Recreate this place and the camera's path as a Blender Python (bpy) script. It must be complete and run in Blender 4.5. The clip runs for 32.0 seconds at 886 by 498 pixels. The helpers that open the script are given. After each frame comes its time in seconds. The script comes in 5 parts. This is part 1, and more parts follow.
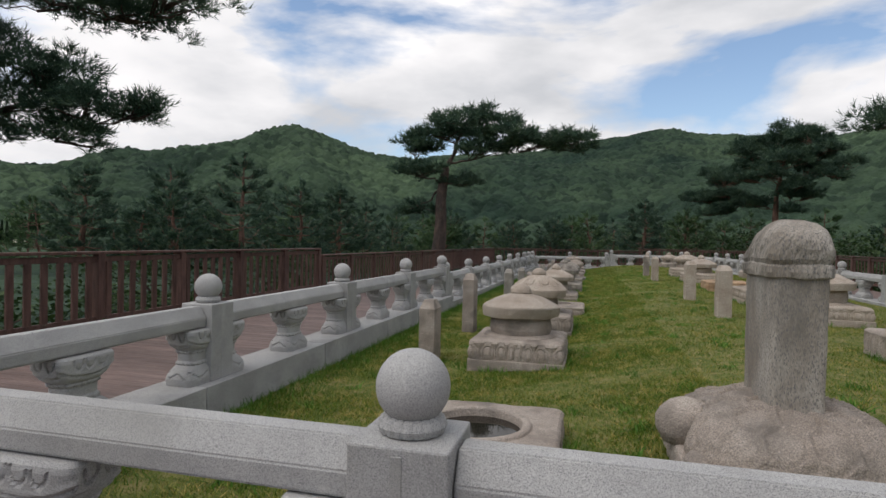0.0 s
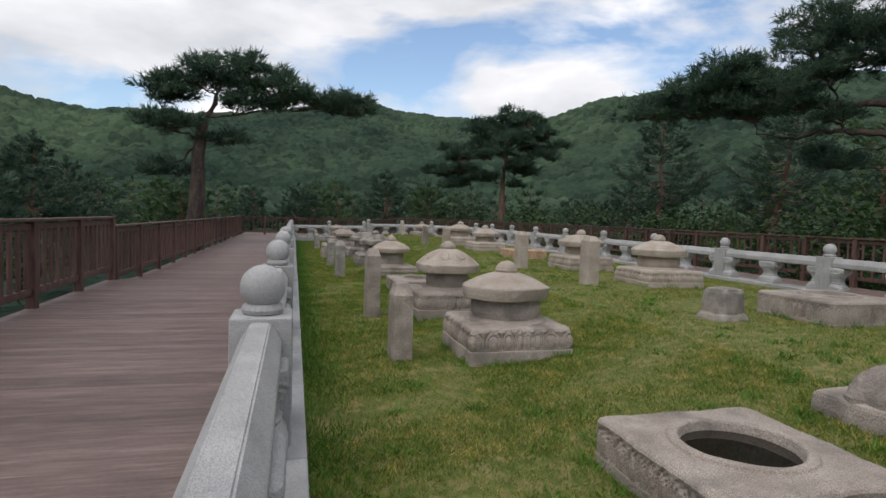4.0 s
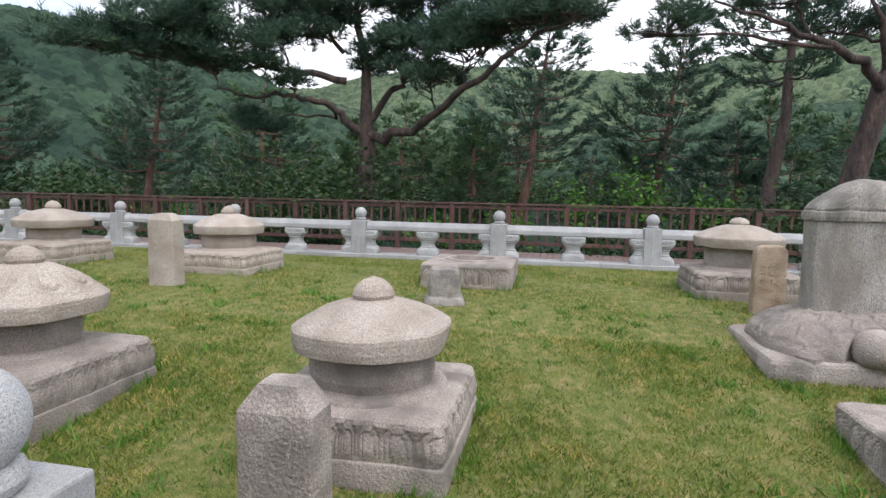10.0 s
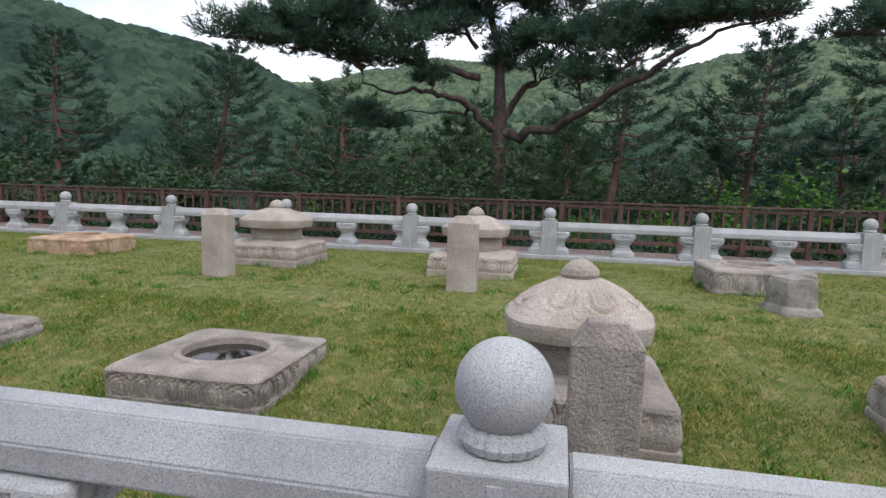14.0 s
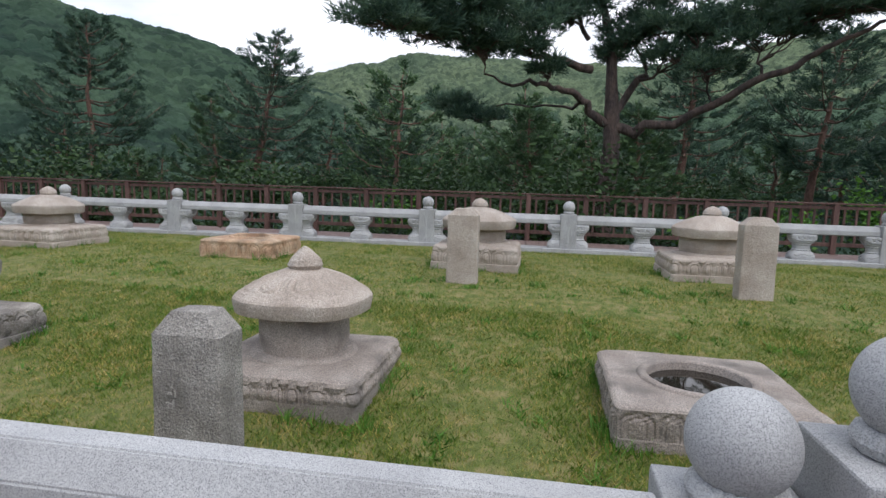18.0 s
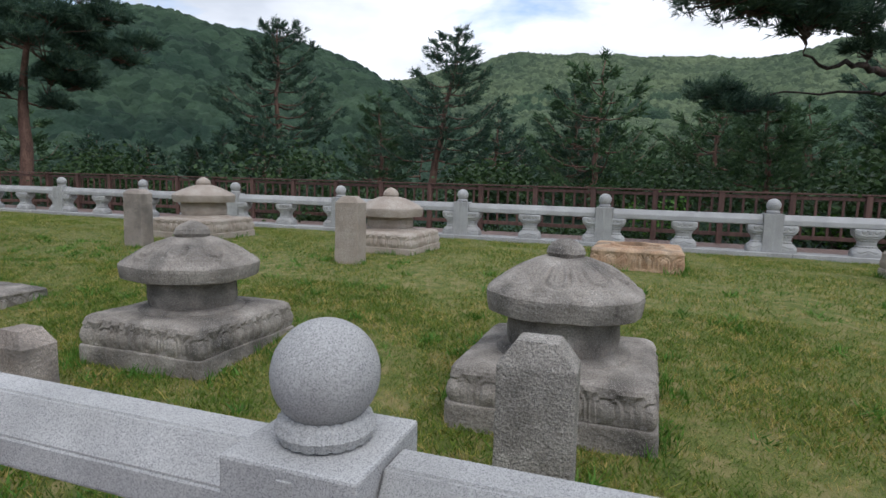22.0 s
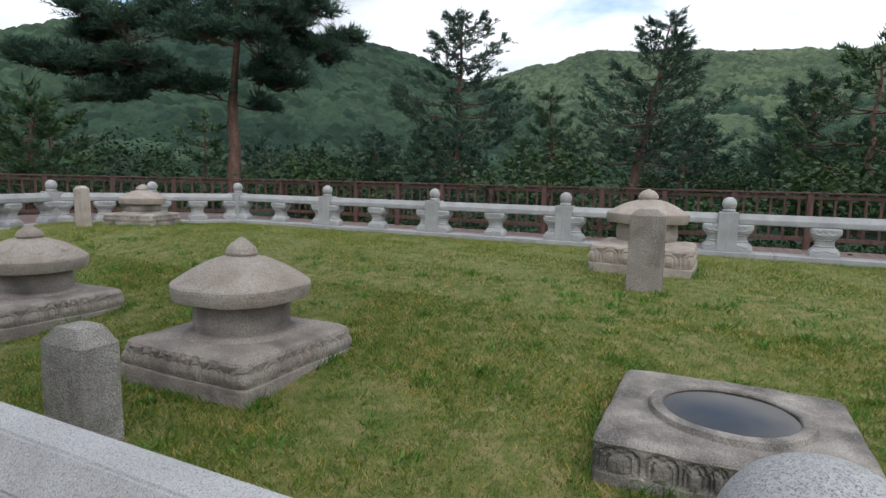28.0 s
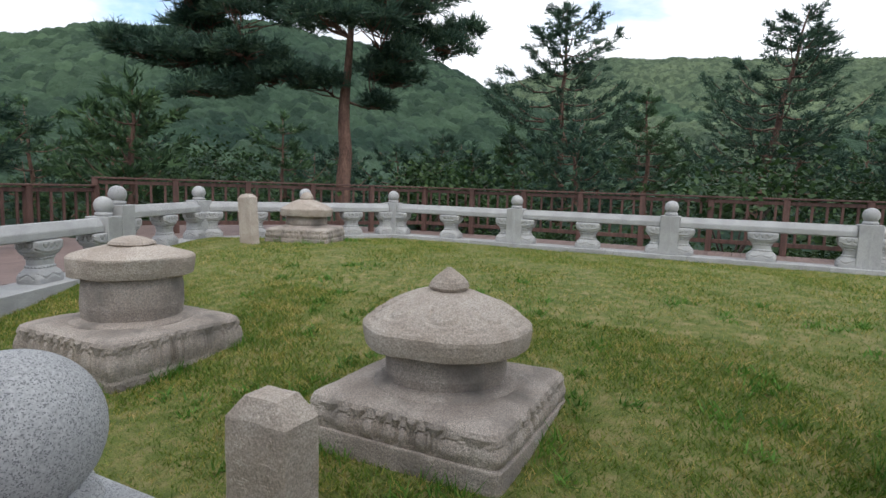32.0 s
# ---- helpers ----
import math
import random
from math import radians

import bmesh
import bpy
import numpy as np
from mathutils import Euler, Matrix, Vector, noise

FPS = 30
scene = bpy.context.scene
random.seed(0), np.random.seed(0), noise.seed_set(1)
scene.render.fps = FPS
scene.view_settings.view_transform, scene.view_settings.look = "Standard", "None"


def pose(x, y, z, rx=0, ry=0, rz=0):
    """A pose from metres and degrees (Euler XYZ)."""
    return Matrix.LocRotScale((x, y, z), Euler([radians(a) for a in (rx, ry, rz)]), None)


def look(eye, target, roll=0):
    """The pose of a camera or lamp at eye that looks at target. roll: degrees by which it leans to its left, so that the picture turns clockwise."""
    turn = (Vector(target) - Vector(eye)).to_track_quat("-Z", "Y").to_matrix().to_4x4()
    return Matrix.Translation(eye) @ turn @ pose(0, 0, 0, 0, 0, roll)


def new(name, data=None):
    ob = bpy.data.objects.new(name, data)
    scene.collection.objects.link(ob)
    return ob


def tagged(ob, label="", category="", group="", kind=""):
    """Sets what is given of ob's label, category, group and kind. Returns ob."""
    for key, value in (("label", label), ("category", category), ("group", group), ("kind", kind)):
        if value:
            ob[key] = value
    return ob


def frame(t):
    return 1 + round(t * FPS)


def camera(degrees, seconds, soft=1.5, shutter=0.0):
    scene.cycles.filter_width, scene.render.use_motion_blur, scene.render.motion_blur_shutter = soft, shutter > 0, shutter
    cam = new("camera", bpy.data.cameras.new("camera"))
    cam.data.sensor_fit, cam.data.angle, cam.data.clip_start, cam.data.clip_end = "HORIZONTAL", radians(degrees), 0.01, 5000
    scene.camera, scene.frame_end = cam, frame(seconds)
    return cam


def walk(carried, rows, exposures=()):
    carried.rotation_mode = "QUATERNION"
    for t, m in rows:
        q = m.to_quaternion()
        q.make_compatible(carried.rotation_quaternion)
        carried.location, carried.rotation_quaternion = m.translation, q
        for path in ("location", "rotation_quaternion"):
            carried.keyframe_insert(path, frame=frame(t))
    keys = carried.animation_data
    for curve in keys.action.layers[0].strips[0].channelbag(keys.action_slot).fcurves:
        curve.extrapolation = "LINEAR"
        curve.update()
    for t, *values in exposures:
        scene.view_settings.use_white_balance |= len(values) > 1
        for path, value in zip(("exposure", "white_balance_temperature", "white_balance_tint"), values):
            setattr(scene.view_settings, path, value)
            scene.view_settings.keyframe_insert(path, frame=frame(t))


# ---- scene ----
cam = camera(75.3, 32.0)
PATH = [
    (0, (0.114, 0.011, 1.581), (-0.383, 1.948, 1.553), 1.2),
    (1, (-0.733, 0.233, 1.581), (-1.156, 2.187, 1.527), 1.4),
    (2, (-1.507, 0.507, 1.555), (-1.809, 2.483, 1.48), 1.6),
    (2.5, (-1.909, 0.793, 1.498), (-2.14, 2.778, 1.421), 2.2),
    (4.5, (-3.215, 1.45, 1.557), (-2.37, 3.256, 1.41), 1.4),
    (5, (-3.403, 1.719, 1.579), (-2.221, 3.325, 1.427), 0.9),
    (5.5, (-3.451, 2.07, 1.548), (-1.979, 3.415, 1.387), 0.8),
    (6, (-3.487, 2.469, 1.556), (-1.809, 3.543, 1.387), 0.7),
    (6.5, (-3.536, 2.874, 1.565), (-1.718, 3.689, 1.388), 0.8),
    (7, (-3.545, 3.333, 1.569), (-1.661, 3.979, 1.39), 0.9),
    (7.5, (-3.656, 3.752, 1.578), (-1.753, 4.337, 1.396), 0.9),
    (8, (-3.747, 4.224, 1.608), (-1.826, 4.749, 1.421), 0.9),
    (8.5, (-3.79, 4.732, 1.602), (-1.857, 5.209, 1.415), 1.0),
    (9, (-3.838, 5.166, 1.578), (-1.897, 5.612, 1.387), 1.0),
    (9.5, (-3.925, 5.62, 1.579), (-1.979, 6.039, 1.385), 1.2),
    (10, (-3.917, 6.065, 1.584), (-1.967, 6.465, 1.386), 1.1),
    (10.5, (-3.955, 6.533, 1.607), (-2.003, 6.921, 1.407), 1.2),
    (11, (-4.034, 7.046, 1.623), (-2.081, 7.428, 1.419), 1.3),
    (11.5, (-4.053, 7.532, 1.627), (-2.1, 7.913, 1.42), 1.4),
    (12, (-4.163, 7.979, 1.632), (-2.21, 8.359, 1.424), 1.5),
    (12.5, (-4.251, 8.451, 1.628), (-2.298, 8.832, 1.42), 1.6),
    (13, (-4.337, 8.912, 1.616), (-2.385, 9.296, 1.406), 1.6),
    (13.5, (-4.336, 9.316, 1.599), (-2.386, 9.705, 1.387), 1.6),
    (14, (-4.378, 9.768, 1.591), (-2.429, 10.16, 1.377), 1.6),
    (14.5, (-4.363, 10.172, 1.589), (-2.414, 10.563, 1.372), 1.6),
    (16.5, (-4.324, 11.887, 1.641), (-2.37, 12.248, 1.417), 1.7),
    (17, (-4.322, 12.353, 1.592), (-2.366, 12.705, 1.366), 1.7),
    (17.5, (-4.354, 12.801, 1.552), (-2.397, 13.141, 1.326), 1.7),
    (18, (-4.344, 13.216, 1.522), (-2.385, 13.546, 1.295), 1.7),
    (18.5, (-4.3, 13.728, 1.465), (-2.34, 14.052, 1.237), 1.7),
    (19, (-4.276, 14.221, 1.428), (-2.314, 14.535, 1.203), 1.9),
    (19.5, (-4.283, 14.764, 1.442), (-2.32, 15.067, 1.209), 1.7),
    (20, (-4.246, 15.274, 1.39), (-2.284, 15.589, 1.162), 1.8),
    (20.5, (-4.211, 15.864, 1.40), (-2.255, 16.216, 1.17), 1.8),
    (21, (-4.166, 16.418, 1.409), (-2.235, 16.884, 1.177), 1.7),
    (21.5, (-4.126, 17.005, 1.416), (-2.227, 17.586, 1.183), 1.6),
    (22, (-4.11, 17.518, 1.4), (-2.233, 18.165, 1.166), 1.5),
    (22.5, (-4.083, 18.069, 1.393), (-2.225, 18.773, 1.161), 1.5),
    (23, (-4.181, 18.594, 1.402), (-2.343, 19.347, 1.169), 1.5),
    (23.5, (-4.217, 19.139, 1.404), (-2.396, 19.932, 1.171), 1.5),
    (24, (-4.267, 19.626, 1.411), (-2.458, 20.445, 1.178), 1.4),
    (24.5, (-4.181, 20.122, 1.378), (-2.381, 20.962, 1.148), 1.5),
    (25, (-4.136, 20.63, 1.375), (-2.34, 21.48, 1.145), 1.4),
    (25.5, (-4.051, 21.117, 1.388), (-2.257, 21.97, 1.156), 1.5),
    (27.5, (-3.86, 23.209, 1.397), (-2.071, 24.071, 1.16), 1.3),
    (28, (-3.796, 23.752, 1.406), (-2.009, 24.618, 1.172), 1.3),
    (28.5, (-3.751, 24.26, 1.389), (-1.962, 25.125, 1.157), 1.6),
    (29, (-3.686, 24.841, 1.408), (-1.9, 25.71, 1.174), 1.2),
    (29.5, (-3.673, 25.391, 1.395), (-1.888, 26.262, 1.163), 1.3),
    (30, (-3.616, 25.96, 1.393), (-1.831, 26.834, 1.165), 1.4),
    (30.5, (-3.561, 26.47, 1.387), (-1.781, 27.352, 1.159), 1.1),
    (31, (-3.514, 27.11, 1.353), (-1.726, 27.981, 1.138), 1.3),
    (31.5, (-3.48, 27.732, 1.354), (-1.69, 28.599, 1.139), 1.2),
    (32, (-3.506, 28.216, 1.356), (-1.728, 29.108, 1.143), 1.8),
]
walk(cam, [(t, look(eye, target, roll)) for t, eye, target, roll in PATH],
     [(0.0, -0.15, 6600, 12), (4.5, -0.02, 6450, 12), (7.0, 0.48, 6350, 14), (9.0, 0.74, 6220, 14), (11.0, 0.70, 6120, 13), (13.0, 0.55, 6070, 13), (17.0, 0.38, 6020, 13), (19.0, 0.38, 6020, 13), (21.0, 0.28, 6020, 13),
      (23.0, -0.04, 5980, 10), (25.0, -0.1, 5980, 10), (28.0, 0.24, 6080, 10), (32.0, 0.44, 6180, 10)])

# ---- world and sun ----
SUN_EL, SUN_AZ = radians(58), radians(228)   # azimuth clockwise from +y
world = bpy.data.worlds.new("sky")
scene.world = world
world.use_nodes = True
wn, wl = world.node_tree.nodes, world.node_tree.links
wn.clear()
w_out = wn.new("ShaderNodeOutputWorld")
w_bg = wn.new("ShaderNodeBackground")
w_sky = wn.new("ShaderNodeTexSky")
w_sky.sky_type, w_sky.sun_disc = "NISHITA", False
w_sky.sun_elevation, w_sky.sun_rotation = SUN_EL, SUN_AZ
w_tc = wn.new("ShaderNodeTexCoord")
w_map = wn.new("ShaderNodeMapping")
w_map.inputs["Scale"].default_value = (1.0, 1.0, 2.6)
w_map.inputs["Location"].default_value = (0.35, 1.3, 0.2)
w_cloud = wn.new("ShaderNodeTexNoise")
w_cloud.inputs["Scale"].default_value = 2.6
w_cloud.inputs["Detail"].default_value = 9.0
w_cloud.inputs["Roughness"].default_value = 0.52
w_cloud.inputs["Distortion"].default_value = 0.25
w_cover = wn.new("ShaderNodeValToRGB")
w_cover.color_ramp.elements[0].position, w_cover.color_ramp.elements[0].color = 0.38, (0, 0, 0, 1)
w_cover.color_ramp.elements[1].position, w_cover.color_ramp.elements[1].color = 0.50, (1, 1, 1, 1)
w_thick = wn.new("ShaderNodeTexNoise")
w_thick.inputs["Scale"].default_value = 3.4
w_thick.inputs["Detail"].default_value = 6.0
w_grey = wn.new("ShaderNodeValToRGB")
w_grey.color_ramp.elements[0].position, w_grey.color_ramp.elements[0].color = 0.34, (11.5, 11.5, 11.6, 1)
w_grey.color_ramp.elements[1].position, w_grey.color_ramp.elements[1].color = 0.66, (6.8, 7.1, 7.5, 1)
w_mix = wn.new("ShaderNodeMixRGB")
w_gain = wn.new("ShaderNodeMixRGB")
w_gain.blend_type = "MULTIPLY"
w_gain.inputs[0].default_value = 1.0
w_gain.inputs[2].default_value = (1.75, 1.8, 1.8, 1)
wl.new(w_tc.outputs["Generated"], w_map.inputs["Vector"])
wl.new(w_map.outputs["Vector"], w_cloud.inputs["Vector"])
wl.new(w_map.outputs["Vector"], w_thick.inputs["Vector"])
wl.new(w_cloud.outputs["Fac"], w_cover.inputs["Fac"])
wl.new(w_thick.outputs["Fac"], w_grey.inputs["Fac"])
wl.new(w_sky.outputs["Color"], w_gain.inputs[1])
wl.new(w_cover.outputs["Color"], w_mix.inputs["Fac"])
wl.new(w_gain.outputs["Color"], w_mix.inputs["Color1"])
wl.new(w_grey.outputs["Color"], w_mix.inputs["Color2"])
wl.new(w_mix.outputs["Color"], w_bg.inputs["Color"])
w_bg.inputs["Strength"].default_value = 0.1
wl.new(w_bg.outputs["Background"], w_out.inputs["Surface"])

sun_data = bpy.data.lights.new("sun", "SUN")
sun_data.energy, sun_data.angle, sun_data.color = 1.45, radians(50), (1.0, 0.955, 0.89)
sun = new("sun", sun_data)
sun_dir = Vector((math.sin(SUN_AZ) * math.cos(SUN_EL), math.cos(SUN_AZ) * math.cos(SUN_EL), math.sin(SUN_EL)))
sun.matrix_world = look(sun_dir * 50, (0, 0, 0))


# ---- materials ----
def material(name, stops, scale=6.0, fine=60.0, fine_mix=0.35, rough=0.85, bump=0.3, bump_scale=40.0,
             distance=0.01, spots=None, spot_scale=200.0, spot_at=0.62, stain=None, stain_scale=1.6, stain_at=(0.52, 0.68),
             stretch=(1, 1, 1), random=0.25, metal=0.0):
    """Colour ramp over coarse noise, fine grain on top, dark spots, stains of their own shape, bump, and a tint by object."""
    m = bpy.data.materials.new(name)
    m.use_nodes = True
    n, l = m.node_tree.nodes, m.node_tree.links
    bsdf = n["Principled BSDF"]
    bsdf.inputs["Roughness"].default_value, bsdf.inputs["Metallic"].default_value = rough, metal
    bsdf.inputs["Specular IOR Level"].default_value = 0.3
    tc, mp, info = n.new("ShaderNodeTexCoord"), n.new("ShaderNodeMapping"), n.new("ShaderNodeObjectInfo")
    mp.inputs["Scale"].default_value = stretch
    add = n.new("ShaderNodeVectorMath")
    shift = n.new("ShaderNodeVectorMath")
    shift.operation = "SCALE"
    shift.inputs[0].default_value = (37.0, 19.0, 53.0)
    l.new(info.outputs["Random"], shift.inputs["Scale"])
    l.new(tc.outputs["Object"], mp.inputs["Vector"])
    l.new(mp.outputs["Vector"], add.inputs[0])
    l.new(shift.outputs["Vector"], add.inputs[1])
    where = add.outputs["Vector"]

    def tex(s, detail=6.0):
        t = n.new("ShaderNodeTexNoise")
        t.inputs["Scale"].default_value, t.inputs["Detail"].default_value = s, detail
        l.new(where, t.inputs["Vector"])
        return t.outputs["Fac"]

    def ramp(source, points):
        r = n.new("ShaderNodeValToRGB")
        while len(r.color_ramp.elements) < len(points):
            r.color_ramp.elements.new(0.5)
        for e, (p, c) in zip(r.color_ramp.elements, points):
            e.position, e.color = p, (*c, 1)
        l.new(source, r.inputs["Fac"])
        return r.outputs["Color"]

    def mix(fac, a, b, mode="MIX"):
        x = n.new("ShaderNodeMixRGB")
        x.blend_type = mode
        for i, v in ((0, fac), (1, a), (2, b)):
            if isinstance(v, (int, float)):
                x.inputs[i].default_value = v
            elif isinstance(v, tuple):
                x.inputs[i].default_value = (*v, 1)
            else:
                l.new(v, x.inputs[i])
        return x.outputs["Color"]

    step = 0.36 / max(1, len(stops) - 1)
    colour = ramp(tex(scale), [(0.32 + i * step, c) for i, c in enumerate(stops)])
    grain = ramp(tex(fine, 3.0), [(0.3, (0.45, 0.45, 0.45)), (0.7, (1.5, 1.5, 1.5))])
    colour = mix(fine_mix, colour, mix(1.0, colour, grain, "MULTIPLY"))
    if stain:
        mask = ramp(tex(stain_scale, 8.0), [(stain_at[0], (0, 0, 0)), (stain_at[1], (1, 1, 1))])
        colour = mix(mask, colour, stain)
    if spots:
        v = n.new("ShaderNodeTexVoronoi")
        v.inputs["Scale"].default_value = spot_scale
        l.new(where, v.inputs["Vector"])
        sep = n.new("ShaderNodeSeparateColor")
        l.new(v.outputs["Color"], sep.inputs["Color"])
        mask = ramp(sep.outputs["Red"], [(spot_at, (0, 0, 0)), (spot_at + 0.05, (1, 1, 1))])
        colour = mix(mask, colour, spots)
    if random:
        tint = ramp(info.outputs["Random"], [(0.0, (1 - random,) * 3), (1.0, (1 + random * 0.6,) * 3)])
        colour = mix(1.0, colour, tint, "MULTIPLY")
    l.new(colour, bsdf.inputs["Base Color"])
    if bump:
        b = n.new("ShaderNodeBump")
        b.inputs["Strength"].default_value, b.inputs["Distance"].default_value = bump, distance
        l.new(tex(bump_scale, 8.0), b.inputs["Height"])
        l.new(b.outputs["Normal"], bsdf.inputs["Normal"])
    return m


M_GRANITE = material("pale_granite", [(0.355, 0.35, 0.343), (0.42, 0.415, 0.405), (0.475, 0.47, 0.457)], 4.0, 210.0, 0.4, 0.75, 0.25, 160.0, 0.002,
                     spots=(0.19, 0.19, 0.193), spot_scale=640.0, spot_at=0.78, stain=(0.31, 0.305, 0.285), stain_scale=1.3, stain_at=(0.52, 0.78), random=0.08)
M_OLD = material("weathered_granite", [(0.275, 0.23, 0.195), (0.35, 0.298, 0.254), (0.415, 0.362, 0.312)], 3.6, 130.0, 0.75, 0.92, 0.9, 55.0, 0.012,
                 spots=(0.20, 0.18, 0.16), spot_scale=300.0, spot_at=0.84, stain=(0.16, 0.14, 0.122), stain_scale=3.4, stain_at=(0.50, 0.72), random=0.1)
M_DARKOLD = material("lichened_dark_granite", [(0.18, 0.158, 0.137), (0.275, 0.245, 0.212), (0.37, 0.335, 0.292)], 5.5, 120.0, 0.75, 0.93, 0.9, 50.0, 0.012,
                     spots=(0.31, 0.29, 0.255), spot_scale=340.0, spot_at=0.86, stain=(0.10, 0.09, 0.08), stain_scale=3.2, stain_at=(0.47, 0.68), random=0.1)
M_TAN = material("tan_granite", [(0.325, 0.27, 0.22), (0.40, 0.34, 0.283), (0.465, 0.408, 0.348)], 4.0, 110.0, 0.6, 0.9, 0.8, 50.0, 0.010,
                 spots=(0.25, 0.21, 0.168), spot_scale=320.0, spot_at=0.82, random=0.08)
M_STELE = material("grey_cut_granite", [(0.22, 0.19, 0.155), (0.31, 0.278, 0.238), (0.40, 0.368, 0.325)], 5.0, 140.0, 0.45, 0.9, 0.7, 90.0, 0.006, stretch=(1, 1, 0.35),
                   spots=(0.18, 0.17, 0.16), spot_scale=230.0, spot_at=0.82, stain=(0.15, 0.135, 0.115), stain_scale=3.4, stain_at=(0.54, 0.72), random=0.08)
M_MARK = material("pitted_grey_granite", [(0.235, 0.215, 0.188), (0.315, 0.29, 0.255), (0.39, 0.362, 0.32)], 7.0, 150.0, 0.7, 0.92, 1.0, 75.0, 0.012,
                  spots=(0.15, 0.14, 0.128), spot_scale=260.0, spot_at=0.80, stain=(0.17, 0.155, 0.135), stain_scale=3.0, stain_at=(0.54, 0.74), random=0.08)
M_RED = material("reddish_sandstone", [(0.33, 0.20, 0.12), (0.44, 0.30, 0.19), (0.48, 0.36, 0.25)], 5.0, 50.0, 0.4, 0.92, 0.6, 30.0, 0.012,
                 stain=(0.13, 0.10, 0.07), stain_scale=2.0, random=0.05)
M_SLAB = material("yellowish_granite", [(0.28, 0.205, 0.14), (0.36, 0.275, 0.195), (0.42, 0.33, 0.245)], 5.0, 110.0, 0.6, 0.92, 0.8, 60.0, 0.010, stain=(0.2, 0.15, 0.105), stain_scale=3.0, random=0.05)
M_DECK = material("weathered_deck_wood", [(0.125, 0.086, 0.075), (0.17, 0.12, 0.105), (0.22, 0.158, 0.138)], 3.0, 30.0, 0.4, 0.62, 0.35, 40.0, 0.004,
                  stretch=(1, 9, 9), stain=(0.12, 0.085, 0.075), stain_scale=1.0, random=0.22)
M_FENCE = material("dark_stained_wood", [(0.07, 0.039, 0.032), (0.105, 0.058, 0.046), (0.14, 0.079, 0.063)], 3.0, 40.0, 0.4, 0.6, 0.3, 50.0, 0.004,
                   stretch=(6, 6, 1), random=0.2)
M_LAWN = material("turf", [(0.085, 0.11, 0.024), (0.13, 0.15, 0.036), (0.20, 0.18, 0.065)], 9.0, 120.0, 0.8, 0.95, 0.8, 140.0, 0.012,
                  stain=(0.25, 0.21, 0.09), stain_scale=8.0, stain_at=(0.50, 0.70), random=0.0)
M_BARK = material("pine_bark", [(0.05, 0.040, 0.036), (0.085, 0.063, 0.054), (0.13, 0.092, 0.074)], 5.0, 25.0, 0.6, 0.95, 1.0, 14.0, 0.05, stretch=(1, 1, 0.35), random=0.15)
M_REDBARK = material("red_pine_bark", [(0.10, 0.06, 0.046), (0.16, 0.092, 0.068), (0.21, 0.125, 0.09)], 4.0, 25.0, 0.6, 0.95, 1.0, 14.0, 0.04, stretch=(1, 1, 0.4), random=0.15)
M_METAL = material("black_painted_metal", [(0.02, 0.02, 0.022), (0.035, 0.035, 0.038)], 8.0, 60.0, 0.2, 0.45, 0.1, 60.0, 0.002, random=0.0)


def island_material(name, dark, mid, light, rough=0.6, trans=0.0, patch=1.5, sway=1.9):
    """Leaves and blades: a colour of its own for each loose piece."""
    m = bpy.data.materials.new(name)
    m.use_nodes = True
    n, l = m.node_tree.nodes, m.node_tree.links
    bsdf = n["Principled BSDF"]
    bsdf.inputs["Roughness"].default_value = rough
    bsdf.inputs["Specular IOR Level"].default_value = 0.25
    g, r, o = n.new("ShaderNodeNewGeometry"), n.new("ShaderNodeValToRGB"), n.new("ShaderNodeTexCoord")
    t, a = n.new("ShaderNodeTexNoise"), n.new("ShaderNodeMath")
    t.inputs["Scale"].default_value = patch
    t.inputs["Detail"].default_value = 5.0
    l.new(o.outputs["Object"], t.inputs["Vector"])
    a.operation = "MULTIPLY_ADD"
    a.inputs[1].default_value = 0.75
    l.new(g.outputs["Random Per Island"], a.inputs[0])
    sub = n.new("ShaderNodeMath")
    sub.operation = "MULTIPLY_ADD"
    sub.inputs[1].default_value, sub.inputs[2].default_value = sway, 0.03 - sway / 2
    l.new(t.outputs["Fac"], sub.inputs[0])
    l.new(sub.outputs["Value"], a.inputs[2])
    r.color_ramp.elements[0].position, r.color_ramp.elements[0].color = 0.15, (*dark, 1)
    r.color_ramp.elements[1].position, r.color_ramp.elements[1].color = 0.9, (*light, 1)
    e = r.color_ramp.elements.new(0.5)
    e.color = (*mid, 1)
    l.new(a.outputs["Value"], r.inputs["Fac"])
    l.new(r.outputs["Color"], bsdf.inputs["Base Color"])
    if trans:
        tr, mx, out = n.new("ShaderNodeBsdfTranslucent"), n.new("ShaderNodeMixShader"), n["Material Output"]
        mx.inputs[0].default_value = trans
        l.new(r.outputs["Color"], tr.inputs["Color"])
        l.new(bsdf.outputs["BSDF"], mx.inputs[1])
        l.new(tr.outputs["BSDF"], mx.inputs[2])
        l.new(mx.outputs["Shader"], out.inputs["Surface"])
    return m


